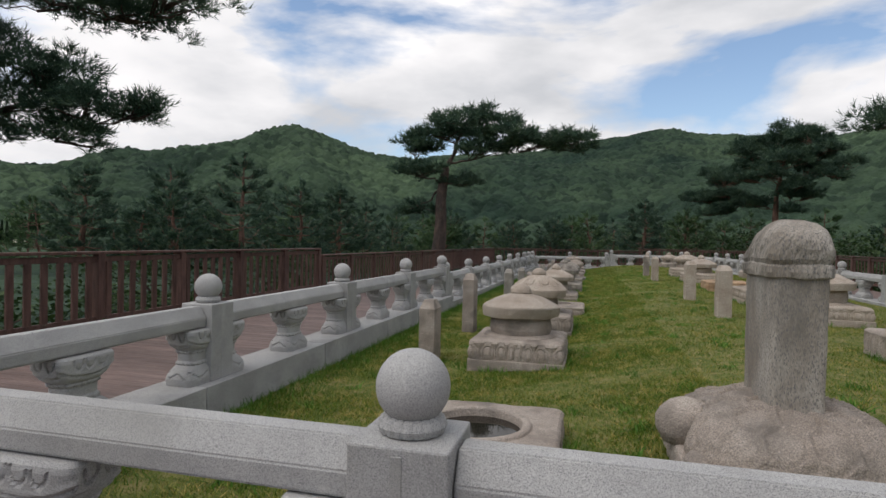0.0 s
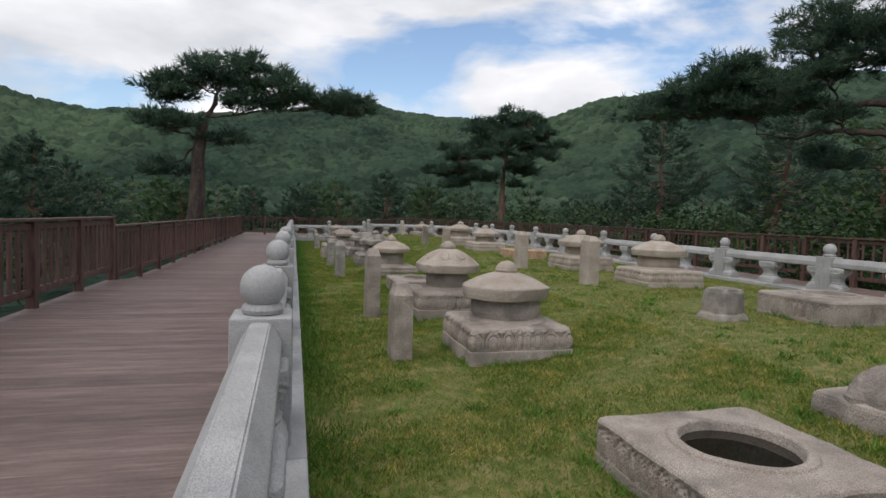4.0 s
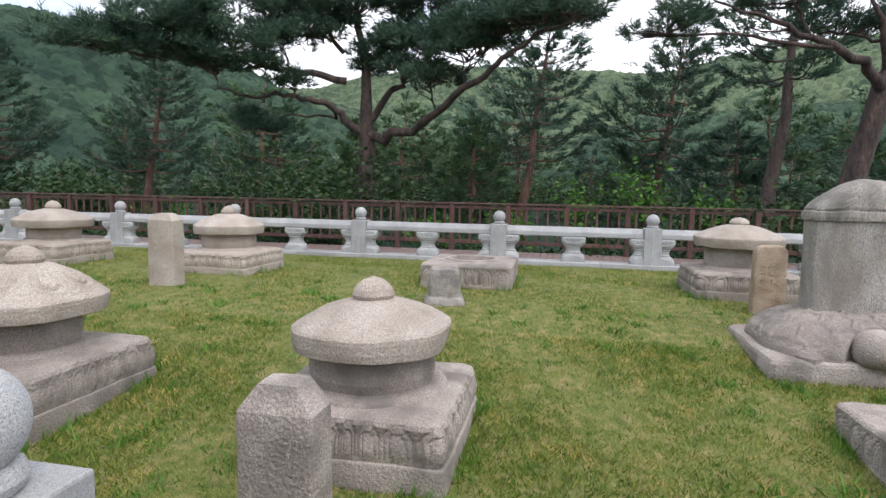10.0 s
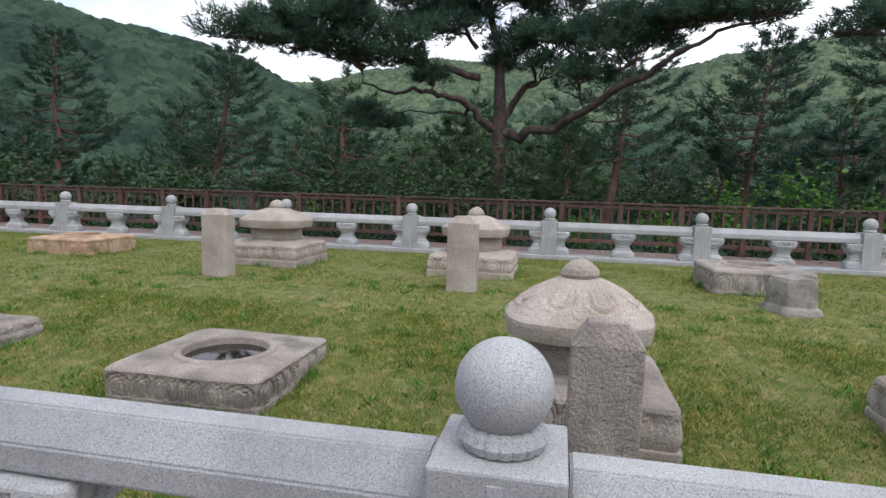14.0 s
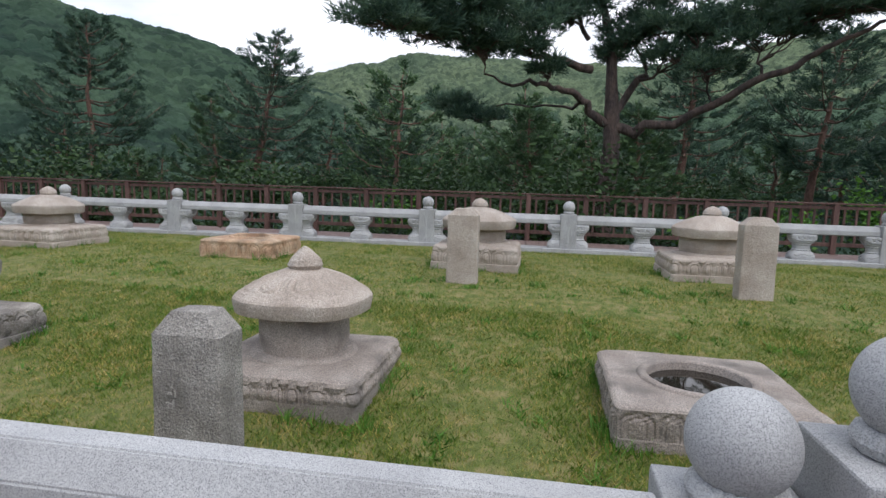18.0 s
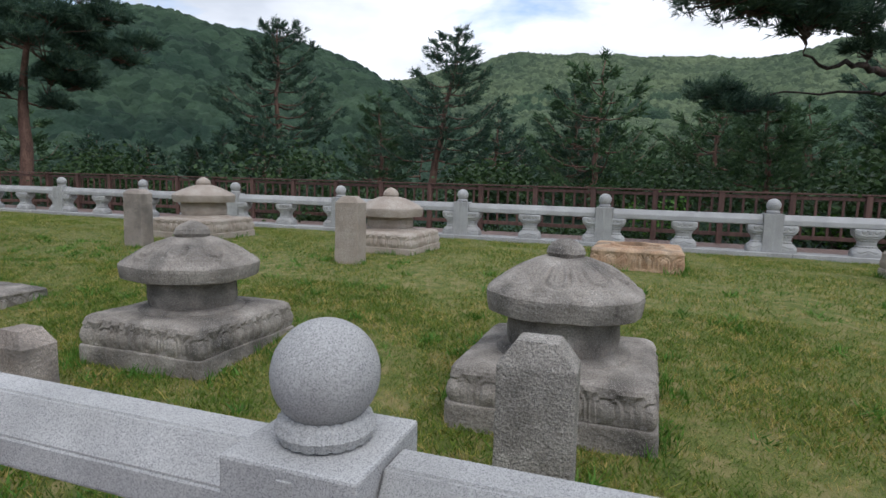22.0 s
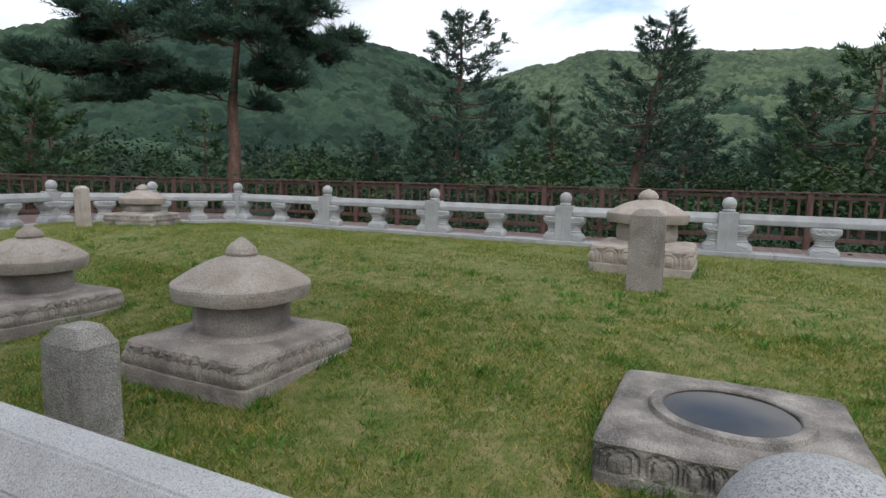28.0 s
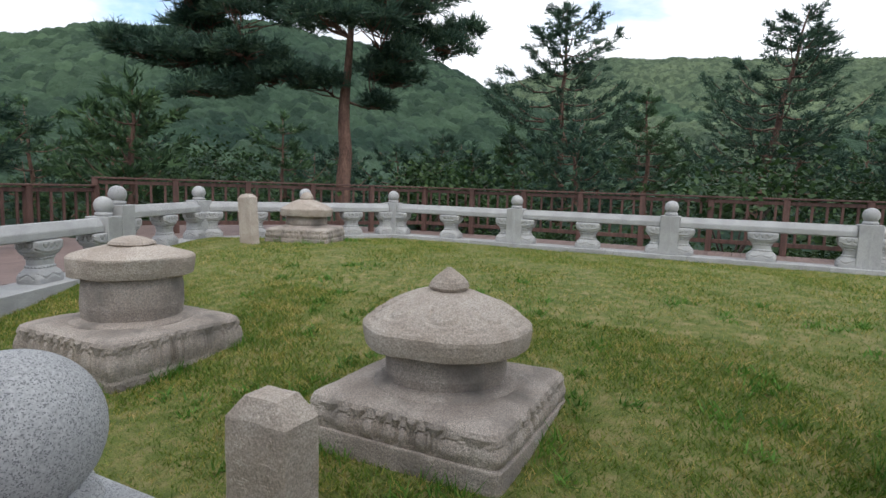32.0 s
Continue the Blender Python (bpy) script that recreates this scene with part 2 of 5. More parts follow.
M_GRASS = island_material("grass_blades", (0.074, 0.142, 0.013), (0.165, 0.222, 0.026), (0.52, 0.38, 0.135), 0.55, 0.3, 4.5, 1.25)
M_WEED = island_material("weed_leaves", (0.06, 0.15, 0.018), (0.10, 0.23, 0.03), (0.16, 0.30, 0.05), 0.5, 0.3)
M_NEEDLE = island_material("pine_needles", (0.038, 0.074, 0.052), (0.07, 0.124, 0.08), (0.115, 0.18, 0.10), 0.5, 0.35)
M_NEEDLE2 = island_material("young_pine_needles", (0.045, 0.085, 0.042), (0.08, 0.14, 0.062), (0.125, 0.20, 0.08), 0.5, 0.35)
M_LEAF = island_material("broad_leaves", (0.02, 0.044, 0.014), (0.035, 0.07, 0.02), (0.058, 0.102, 0.028), 0.5, 0.2)

M_HILL = bpy.data.materials.new("forest_canopy")
M_HILL.use_nodes = True
hn, hl = M_HILL.node_tree.nodes, M_HILL.node_tree.links
h_tc, h_a, h_b = hn.new("ShaderNodeTexCoord"), hn.new("ShaderNodeTexNoise"), hn.new("ShaderNodeTexVoronoi")
h_a.inputs["Scale"].default_value, h_a.inputs["Detail"].default_value = 0.012, 8.0
h_b.inputs["Scale"].default_value = 0.22
h_r = hn.new("ShaderNodeValToRGB")
h_r.color_ramp.elements[0].position, h_r.color_ramp.elements[0].color = 0.34, (0.018, 0.037, 0.028, 1)
h_r.color_ramp.elements[1].position, h_r.color_ramp.elements[1].color = 0.72, (0.060, 0.096, 0.058, 1)
h_m = hn.new("ShaderNodeMixRGB")
h_m.blend_type, h_m.inputs[0].default_value = "MULTIPLY", 0.6
h_c = hn.new("ShaderNodeValToRGB")
h_c.color_ramp.elements[0].color, h_c.color_ramp.elements[1].color = (0.35, 0.4, 0.4, 1), (1.7, 1.6, 1.4, 1)
h_s = hn.new("ShaderNodeSeparateColor")
h_bump, h_f = hn.new("ShaderNodeBump"), hn.new("ShaderNodeTexNoise")
h_f.inputs["Scale"].default_value, h_f.inputs["Detail"].default_value = 0.5, 6.0
h_bump.inputs["Strength"].default_value, h_bump.inputs["Distance"].default_value = 0.8, 2.0
for tex in (h_a, h_b, h_f):
    hl.new(h_tc.outputs["Object"], tex.inputs["Vector"])
hl.new(h_a.outputs["Fac"], h_r.inputs["Fac"])
hl.new(h_b.outputs["Color"], h_s.inputs["Color"])
hl.new(h_s.outputs["Red"], h_c.inputs["Fac"])
hl.new(h_r.outputs["Color"], h_m.inputs[1])
hl.new(h_c.outputs["Color"], h_m.inputs[2])
hl.new(h_m.outputs["Color"], hn["Principled BSDF"].inputs["Base Color"])
hl.new(h_f.outputs["Fac"], h_bump.inputs["Height"])
hl.new(h_bump.outputs["Normal"], hn["Principled BSDF"].inputs["Normal"])
hn["Principled BSDF"].inputs["Roughness"].default_value = 0.9
hn["Principled BSDF"].inputs["Specular IOR Level"].default_value = 0.1

# lighter copy of the forest material: sunlight on the slopes put into its colour
M_SUNLIT_HILL = M_HILL.copy()
M_SUNLIT_HILL.name = "broadleaf_canopy"
for node in M_SUNLIT_HILL.node_tree.nodes:
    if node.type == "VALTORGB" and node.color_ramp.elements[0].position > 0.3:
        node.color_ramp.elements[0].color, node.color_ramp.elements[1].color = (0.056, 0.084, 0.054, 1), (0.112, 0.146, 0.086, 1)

M_WATER = bpy.data.materials.new("still_water")
M_WATER.use_nodes = True
wb = M_WATER.node_tree.nodes["Principled BSDF"]
wb.inputs["Base Color"].default_value = (0.018, 0.015, 0.011, 1)
wb.inputs["Roughness"].default_value = 0.03
wb.inputs["IOR"].default_value = 1.33


# ---- building helpers ----
def part(name, data, mat=None, parent=None, label="", m=None, smooth=False):
    """Link a bmesh or mesh as one mesh object, under a thing or part."""
    if isinstance(data, bmesh.types.BMesh):
        me = bpy.data.meshes.new(name)
        data.to_mesh(me)
        data.free()
    else:
        me = data
    if mat and not me.materials:
        me.materials.append(mat)
    if smooth:
        me.polygons.foreach_set("use_smooth", [True] * len(me.polygons))
    ob = new(name, me)
    if parent:
        ob.parent = parent
    if m is not None:
        ob.matrix_basis = m
    return tagged(ob, label=label)


def thing(name, m, label, category, group="", kind=""):
    ob = new(name)
    ob.matrix_basis = m
    return tagged(ob, label, category, group, kind)


def raw_mesh(name, verts, faces, mat=None):
    me = bpy.data.meshes.new(name)
    me.from_pydata(verts, [], faces)
    me.update()
    if mat:
        me.materials.append(mat)
    return me


def tri_mesh(name, v, mat):
    """Loose triangles from an array of n x 3 x 3 corners."""
    n = len(v)
    me = bpy.data.meshes.new(name)
    me.vertices.add(n * 3)
    me.vertices.foreach_set("co", np.ascontiguousarray(v, dtype=np.float32).ravel())
    me.loops.add(n * 3)
    me.loops.foreach_set("vertex_index", np.arange(n * 3, dtype=np.int32))
    me.polygons.add(n)
    me.polygons.foreach_set("loop_start", np.arange(0, n * 3, 3, dtype=np.int32))
    me.polygons.foreach_set("loop_total", np.full(n, 3, dtype=np.int32))
    me.update(calc_edges=True)
    me.materials.append(mat)
    return me


def grid_mesh(name, pts, mat):
    """A sheet from an array rows x columns x 3."""
    r, c = pts.shape[:2]
    me = bpy.data.meshes.new(name)
    i = np.arange(r * c).reshape(r, c)
    quads = np.stack([i[:-1, :-1], i[:-1, 1:], i[1:, 1:], i[1:, :-1]], -1).reshape(-1, 4)
    me.vertices.add(r * c)
    me.vertices.foreach_set("co", np.ascontiguousarray(pts, dtype=np.float32).ravel())
    me.loops.add(quads.size)
    me.loops.foreach_set("vertex_index", quads.astype(np.int32).ravel())
    me.polygons.add(len(quads))
    me.polygons.foreach_set("loop_start", np.arange(0, quads.size, 4, dtype=np.int32))
    me.polygons.foreach_set("loop_total", np.full(len(quads), 4, dtype=np.int32))
    me.polygons.foreach_set("use_smooth", np.ones(len(quads), dtype=bool))
    me.update(calc_edges=True)
    me.materials.append(mat)
    return me


def box(size, centre=(0, 0, 0), bevel=0.0, segments=2, bm=None):
    bm = bm or bmesh.new()
    made = bmesh.ops.create_cube(bm, size=1.0, matrix=Matrix.Translation(centre) @ Matrix.Diagonal((*size, 1)))
    if bevel:
        edges = {e for v in made["verts"] for e in v.link_edges}
        bmesh.ops.bevel(bm, geom=list(edges), offset=bevel, segments=segments, profile=0.5, affect="EDGES")
    return bm


def square_ring(half_x, half_y, power, n):
    """A rounded rectangle: power 2 is an ellipse, 8 nearly a square."""
    out = []
    for i in range(n):
        a = 2 * math.pi * (i + 0.5) / n
        c, s = math.cos(a), math.sin(a)
        k = (abs(c) ** power + abs(s) ** power) ** (-1 / power)
        out.append((half_x * c * k, half_y * s * k, a))
    return out


def loft(levels, n=32, rough=0.0, grain=4.0, seed=0.0, carve=None, cap=True):
    """levels: (z, half_x, half_y, power). carve(angle, level number, share) gives a push outwards. rough: stone unevenness."""
    verts, faces = [], []
    for k, (z, hx, hy, p) in enumerate(levels):
        for x, y, a in square_ring(hx, hy, p, n):
            d = 1.0 + (carve(a, k, k / max(1, len(levels) - 1)) if carve else 0.0) / max(0.05, math.hypot(x, y))
            v = Vector((x * d, y * d, z))
            if rough:
                v += noise.noise_vector(v * grain + Vector((seed, seed * 1.7, seed * 0.6))) * rough
                v += noise.noise_vector(v * grain * 4.1 + Vector((seed, 3.0, seed))) * rough * 0.35
            verts.append(tuple(v))
    rings = len(levels)
    for k in range(rings - 1):
        for i in range(n):
            j = (i + 1) % n
            faces.append((k * n + i, k * n + j, (k + 1) * n + j, (k + 1) * n + i))
    if cap:
        faces.append(tuple(reversed(range(n))))
        faces.append(tuple(range((rings - 1) * n, rings * n)))
    return raw_mesh("loft", verts, faces)


def tube(points, radii, n=8):
    """A tapered round limb along points."""
    verts, faces = [], []
    for k, p in enumerate(points):
        d = (points[min(k + 1, len(points) - 1)] - points[max(k - 1, 0)]).normalized()
        u = d.cross(Vector((0.31, 0.17, 0.93))).normalized() if abs(d.z) < 0.95 else d.cross(Vector((1, 0, 0))).normalized()
        w = d.cross(u)
        for i in range(n):
            a = 2 * math.pi * i / n
            verts.append(tuple(p + (u * math.cos(a) + w * math.sin(a)) * radii[k]))
    for k in range(len(points) - 1):
        for i in range(n):
            j = (i + 1) % n
            faces.append((k * n + i, k * n + j, (k + 1) * n + j, (k + 1) * n + i))
    faces.append(tuple(range((len(points) - 1) * n, len(points) * n)))
    return verts, faces


def smooth(a, b, x):
    t = min(1.0, max(0.0, (x - a) / (b - a)))
    return t * t * (3 - 2 * t)


def np_smooth(a, b, x):
    t = np.clip((x - a) / (b - a), 0, 1)
    return t * t * (3 - 2 * t)


# ---- plan ----
WEST, EAST, SOUTH = -3.10, 6.88, 1.665        # centre lines of the stone balustrades
TOP_A, TOP_B = 0.355, 0.215                   # top of the coping: upper and lower stretch
DECK_A, DECK_B = 0.29, 0.14
STEP_Y = 12.62
NE, APEX, NW = (6.88, 34.63), (3.55, 36.55), (-3.10, 33.3)
NSTEP = (1.17, 35.34)


def lawn_z(x, y):
    mound = 0.085 * np.exp(-((x + 0.7) ** 2 + (y - 14.8) ** 2) / 0.9)
    return mound + 0.05 + 0.31 * np_smooth(-1.7, 2.2, x) - 0.08 * np_smooth(3.6, 6.6, x) - 0.08 * np_smooth(20, 29, y) * (1 - np_smooth(-1, 3, x))


def on_lawn(x, y):
    return float(lawn_z(np.array(x, float), np.array(y, float)))


def deck_z(y):
    return DECK_A + (DECK_B - DECK_A) * smooth(STEP_Y - 0.9, STEP_Y + 1.2, y)


# ---- ground: one sheet out to the hills ----
AZ_KEYS = [-180, -120, -90, -60, -52, -42, -30, -25, -20, -10, -2, 7, 16, 23, 29, 37, 45, 51, 56, 60, 65, 68.5, 72, 77, 83, 90, 97, 104, 112, 122, 150, 180]
NEAR_EL = [8, 7, 6, 5.0, 5.0, 6.6, 10.4, 8.7, 7.6, 7.1, 7.2, 7.3, 7.4, 8.6, 10.4, 11.8, 12.5, 12, 10.8, 9.6, 8.4, 8.0, 7.2, 6.5, 6, 5.5, 5.5, 6, 7, 8, 8, 8]
FAR_EL = [8, 7, 6, 4.8, 4.8, 5.4, 6.4, 7.0, 7.4, 8.0, 9, 10.0, 9.0, 8.6, 8.6, 8.6, 8.6, 8.6, 8.6, 8.6, 8.9, 9.2, 10.2, 11.3, 11.5, 11.0, 10.4, 11, 12, 12, 9, 8]
NEAR_R, FAR_R = 300.0, 720.0


def canopy(x, y, cell):
    """Rounded tree crowns: the distance to the nearest of jittered points, as bumps from 0 to 1."""
    gx, gy = np.floor(x / cell), np.floor(y / cell)
    best = np.full(x.shape, 9.0)
    for dx in (-1, 0, 1):
        for dy in (-1, 0, 1):
            cx, cy = gx + dx, gy + dy
            h1 = np.modf(np.abs(np.sin(cx * 127.1 + cy * 311.7) * 43758.5453))[0]
            h2 = np.modf(np.abs(np.sin(cx * 269.5 + cy * 183.3) * 24634.6345))[0]
            h3 = 0.75 + 0.5 * np.modf(np.abs(np.sin(cx * 71.7 + cy * 57.3) * 13634.1))[0]
            d = np.hypot(x / cell - cx - h1, y / cell - cy - h2) * h3
            best = np.minimum(best, d)
    return np.clip(1.0 - best * best, 0, 1)


def wave(x, y, s, seed):
    rng = np.random.RandomState(seed)
    out = np.zeros_like(x)
    for k in range(5):
        a, f, p = rng.uniform(0, 6.28), (1.7 ** k) / s, rng.uniform(0, 6.28)
        out += np.sin((x * np.cos(a) + y * np.sin(a)) * f * 6.28 + p + 1.3 * np.sin((y * np.cos(a) - x * np.sin(a)) * f * 4.0 + p)) / (1.5 ** k)
    return out


def terrain(az, r):
    """Height of the land: valley by the terrace, a wooded hill, and a ridge behind it."""
    a = (np.degrees(az) + 180) % 360 - 180
    x, y = r * np.sin(az), 14 + r * np.cos(az)
    near, far = np.interp(a, AZ_KEYS, NEAR_EL), np.interp(a, AZ_KEYS, FAR_EL)
    base = -0.9 - 5.0 * np_smooth(24, 60, r) - 10 * np_smooth(60, 120, r)
    hill = (np.tan(np.radians(near)) * NEAR_R + 14.0) * np_smooth(75, NEAR_R, r) * (1 - 0.55 * np_smooth(NEAR_R, NEAR_R + 230, r))
    back = np.tan(np.radians(far)) * FAR_R * np_smooth(NEAR_R + 60, FAR_R, r) * (1 - 0.4 * np_smooth(FAR_R, 1300, r))
    z = np.maximum(base + hill, base * 0.2 + back)
    z += wave(x, y, 160, 3) * 2.2 * np_smooth(90, 220, r) * (1 - 0.55 * np_smooth(NEAR_R - 40, NEAR_R, r) * (1 - np_smooth(NEAR_R, NEAR_R + 60, r)))
    crowns = (canopy(x, y, 4.2) * 4.6 + canopy(x + 40, y, 2.3) * 1.8) * (1 + 0.9 * np_smooth(330, 600, r))
    return x, y, z + crowns * np_smooth(34, 70, r) + wave(x, y, 9, 5) * 0.25 * np_smooth(16, 30, r)


def land(name, a0, a1, da, radii):
    az, r = np.meshgrid(np.radians(np.arange(a0, a1 + da / 2, da)), np.array(radii), indexing="ij")
    x, y, z = terrain(az, r)
    return np.stack([x, y, z], -1)


fine_r = np.concatenate([np.linspace(0, 60, 30), np.geomspace(61.5, 150, 60), np.geomspace(151, 330, 170), np.geomspace(333, 800, 170), np.geomspace(830, 1500, 12)])
coarse_r = np.concatenate([np.linspace(0, 60, 16), np.geomspace(64, 1500, 40)])
front = land("ground", -58, 124, 0.21, fine_r)
rear = land("ground", 121.0, 305.0, 2.0, coarse_r)
rear[..., 2] -= 0.03 + 4.0 * np_smooth(30, 80, np.array(coarse_r))[None, :]
ground = part("ground", grid_mesh("ground", front, M_HILL))
ground.data.materials.append(M_SUNLIT_HILL)
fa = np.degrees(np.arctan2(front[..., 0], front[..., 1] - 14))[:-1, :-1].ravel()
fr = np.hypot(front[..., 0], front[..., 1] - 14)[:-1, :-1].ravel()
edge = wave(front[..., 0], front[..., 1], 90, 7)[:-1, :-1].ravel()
# leafy marks the far ridge and a near slope, painted lighter as sunlit
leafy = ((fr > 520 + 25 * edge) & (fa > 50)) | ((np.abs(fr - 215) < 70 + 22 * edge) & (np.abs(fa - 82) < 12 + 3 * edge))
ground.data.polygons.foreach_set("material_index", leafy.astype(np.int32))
tagged(ground, "wooded valley floor and green hills around the terrace", "ground", kind="structure")
ground_rear = part("ground", grid_mesh("ground", rear, M_HILL))
tagged(ground_rear, "wooded ground that closes the valley", "ground", kind="structure")

# ---- lawn ----


def inside(x, y):
    ok = (x > -2.9) & (x < 6.68) & (y > 1.95)
    ok &= y < 34.38 + (6.68 - x) * (36.3 - 34.38) / (6.68 - 3.55)
    ok &= y < 33.18 + (x + 2.9) * (36.3 - 33.18) / (3.55 + 2.9)
    return ok


gx, gy = np.meshgrid(np.linspace(-2.95, 6.75, 70), np.linspace(1.9, 36.4, 190), indexing="ij")
top_y = np.minimum(34.42 + (6.75 - gx) * 0.613, 33.22 + (gx + 2.95) * 0.484)
gy2 = 1.9 + (gy - 1.9) * (top_y - 1.9) / 34.5
gz = lawn_z(gx, gy2) + wave(gx, gy2, 2.2, 8) * 0.008
lawn = part("lawn", grid_mesh("lawn", np.stack([gx, gy2, gz], -1), M_LAWN))
tagged(lawn, "mown green lawn with pale dry patches", "lawn", kind="structure")


# ---- stone balustrades ----
POST, BALL, POST_H = 0.30, 0.113, 0.65


def mesh_of(bm, name, mat, shade=False):
    me = bpy.data.meshes.new(name)
    bm.to_mesh(me)
    bm.free()
    me.materials.append(mat)
    if shade:
        me.polygons.foreach_set("use_smooth", [True] * len(me.polygons))
    return me


def post_mesh():
    bm = box((POST, POST, POST_H), (0, 0, POST_H / 2), 0.008, 2)
    return mesh_of(bm, "post", M_GRANITE)


def ball_mesh():
    bm = bmesh.new()
    bmesh.ops.create_uvsphere(bm, u_segments=40, v_segments=24, radius=BALL)
    return mesh_of(bm, "finial_ball", M_GRANITE, True)


def bead_mesh():
    verts, faces, n, m = [], [], 120, 8
    for i in range(n):
        a = 2 * math.pi * i / n
        swell = 0.88 + 0.12 * abs(math.sin(a * 10)) ** 0.6
        for j in range(m):
            b = 2 * math.pi * j / m
            r = 0.078 + 0.028 * swell * math.cos(b)
            verts.append((r * math.cos(a), r * math.sin(a), 0.030 * swell * math.sin(b)))
    for i in range(n):
        for j in range(m):
            k, q = (i + 1) % n, (j + 1) % m
            faces.append((i * m + j, k * m + j, k * m + q, i * m + q))
    return raw_mesh("beaded_ring", verts, faces, M_GRANITE)


def finer(levels, most):
    """Add levels between those given, so that none lie further apart than `most`."""
    rows = [levels[0]]
    for a, b in zip(levels, levels[1:]):
        n = max(1, math.ceil((b[0] - a[0]) / most))
        rows += [tuple(p + (q - p) * k / n for p, q in zip(a, b)) for k in range(1, n + 1)]
    return rows


def foot_mesh():
    """A pillow-shaped foot with a scroll line waving along its sides."""
    levels = finer([(0.0, 0.205, 0.135, 7), (0.055, 0.215, 0.14, 6), (0.095, 0.208, 0.136, 4.5), (0.13, 0.185, 0.12, 3.6), (0.155, 0.15, 0.105, 3.2), (0.165, 0.135, 0.098, 3)], 0.014)
    me = loft(levels, 104, 0.003, 9.0, 2.0)
    for v in me.vertices:
        x, y, z = v.co
        along = x if abs(y) > 0.085 else y * 1.4
        wave = 0.07 + 0.024 * math.cos(along * 29) + 0.12 * abs(along)
        push = 1 - 0.055 * math.exp(-((z - wave) / 0.008) ** 2) + 0.02 * math.exp(-((z - wave - 0.02) / 0.012) ** 2)
        if 0.01 < z < 0.15:
            v.co.x, v.co.y = x * push, y * push
    me.materials.append(M_GRANITE)
    return me


def neck_mesh():
    """A plain drum between two strings of beads."""
    levels = [(0.155, 0.135, 0.098, 3.4), (0.163, 0.147, 0.108, 3.4), (0.172, 0.151, 0.111, 3.4), (0.181, 0.147, 0.108, 3.4), (0.188, 0.134, 0.097, 3.4), (0.194, 0.130, 0.094, 3.6), (0.25, 0.132, 0.096, 3.6),
              (0.256, 0.136, 0.098, 3.4), (0.263, 0.148, 0.108, 3.4), (0.272, 0.153, 0.112, 3.4), (0.281, 0.148, 0.108, 3.4), (0.288, 0.136, 0.10, 3.4)]
    me = loft(levels, 120, 0.0, 1, 0, lambda a, k, s: -0.013 * (1 - abs(math.sin(a * 10)) ** 0.6) if k in (1, 2, 3, 8, 9, 10) else 0)
    me.materials.append(M_GRANITE)
    return me


def capital_mesh():
    """A bracket that swells out under the rail, with a rolled lip and three short curls cut in each long side."""
    levels = finer([(0.28, 0.135, 0.10, 3.2), (0.292, 0.160, 0.112, 3.4), (0.312, 0.184, 0.124, 4.0), (0.345, 0.204, 0.133, 4.8), (0.378, 0.214, 0.137, 5.5), (0.42, 0.219, 0.138, 6.5), (0.44, 0.214, 0.134, 7), (0.455, 0.20, 0.122, 8)], 0.0115)
    me = loft(levels, 136, 0.002, 8.0, 5.0)
    for v in me.vertices:
        x, y, z = v.co
        broad = abs(y) > 0.095
        along = x if broad else y * 1.3
        cut = 0.0
        for c in ((-0.09, 0.0, 0.09) if broad else (-0.06, 0.06)):
            e = math.hypot((along - c) / 0.036, (z - 0.418) / 0.046)
            if z < 0.43:
                cut += math.exp(-((e - 1) / 0.17) ** 2)
        lip = 0.318 + 1.1 * along * along
        cut += 0.9 * math.exp(-((z - lip) / 0.007) ** 2) - 0.35 * math.exp(-((z - lip - 0.017) / 0.010) ** 2)
        push = 1 - 0.085 * min(cut, 1.1)
        if 0.285 < z < 0.45:
            v.co.x, v.co.y = x * push, y * push
    me.materials.append(M_GRANITE)
    return me


BAND_ME = mesh_of(box((0.006, 0.035, POST_H - 0.03), (0, 0, POST_H / 2 - 0.01), 0.002, 1), "carved_band", M_GRANITE)
POST_ME, BALL_ME, BEAD_ME, FOOT_ME, NECK_ME, CAP_ME = post_mesh(), ball_mesh(), bead_mesh(), foot_mesh(), neck_mesh(), capital_mesh()


def rail_mesh(length):
    prof = [(-0.10, 0.0), (-0.10, 0.075), (-0.045, 0.165), (0.045, 0.165), (0.10, 0.075), (0.10, 0.0), (0.075, -0.012), (-0.075, -0.012)]
    verts = [(s * length / 2, y, z) for s in (-1, 1) for y, z in prof]
    n = len(prof)
    faces = [(i, (i + 1) % n, n + (i + 1) % n, n + i) for i in range(n)] + [tuple(reversed(range(n))), tuple(range(n, 2 * n))]
    bm = bmesh.new()
    bm.from_mesh(raw_mesh("rail", verts, faces))
    bmesh.ops.recalc_face_normals(bm, faces=bm.faces)
    bmesh.ops.bevel(bm, geom=list(bm.edges), offset=0.006, segments=2, affect="EDGES")
    return mesh_of(bm, "rail", M_GRANITE)


def add_post(rail_thing, x, y, z, yaw):
    p = part("post", POST_ME, None, rail_thing, "square granite post with a round ball on a beaded ring", pose(x, y, z, 0, 0, yaw))
    part("beaded_ring", BEAD_ME, None, p, "", pose(0, 0, POST_H + 0.026))
    for side in (-1, 1):
        part("carved_band", BAND_ME, None, p, "", pose(side * POST / 2, 0, 0))
    part("finial_ball", BALL_ME, None, p, "", pose(0, 0, POST_H + 0.03 + BALL - 0.006))


def add_support(rail_thing, x, y, z, yaw):
    s = part("support", FOOT_ME, None, rail_thing, "lotus-carved granite support under the rail", pose(x, y, z, 0, 0, yaw))
    part("neck", NECK_ME, None, s)
    part("capital", CAP_ME, None, s)


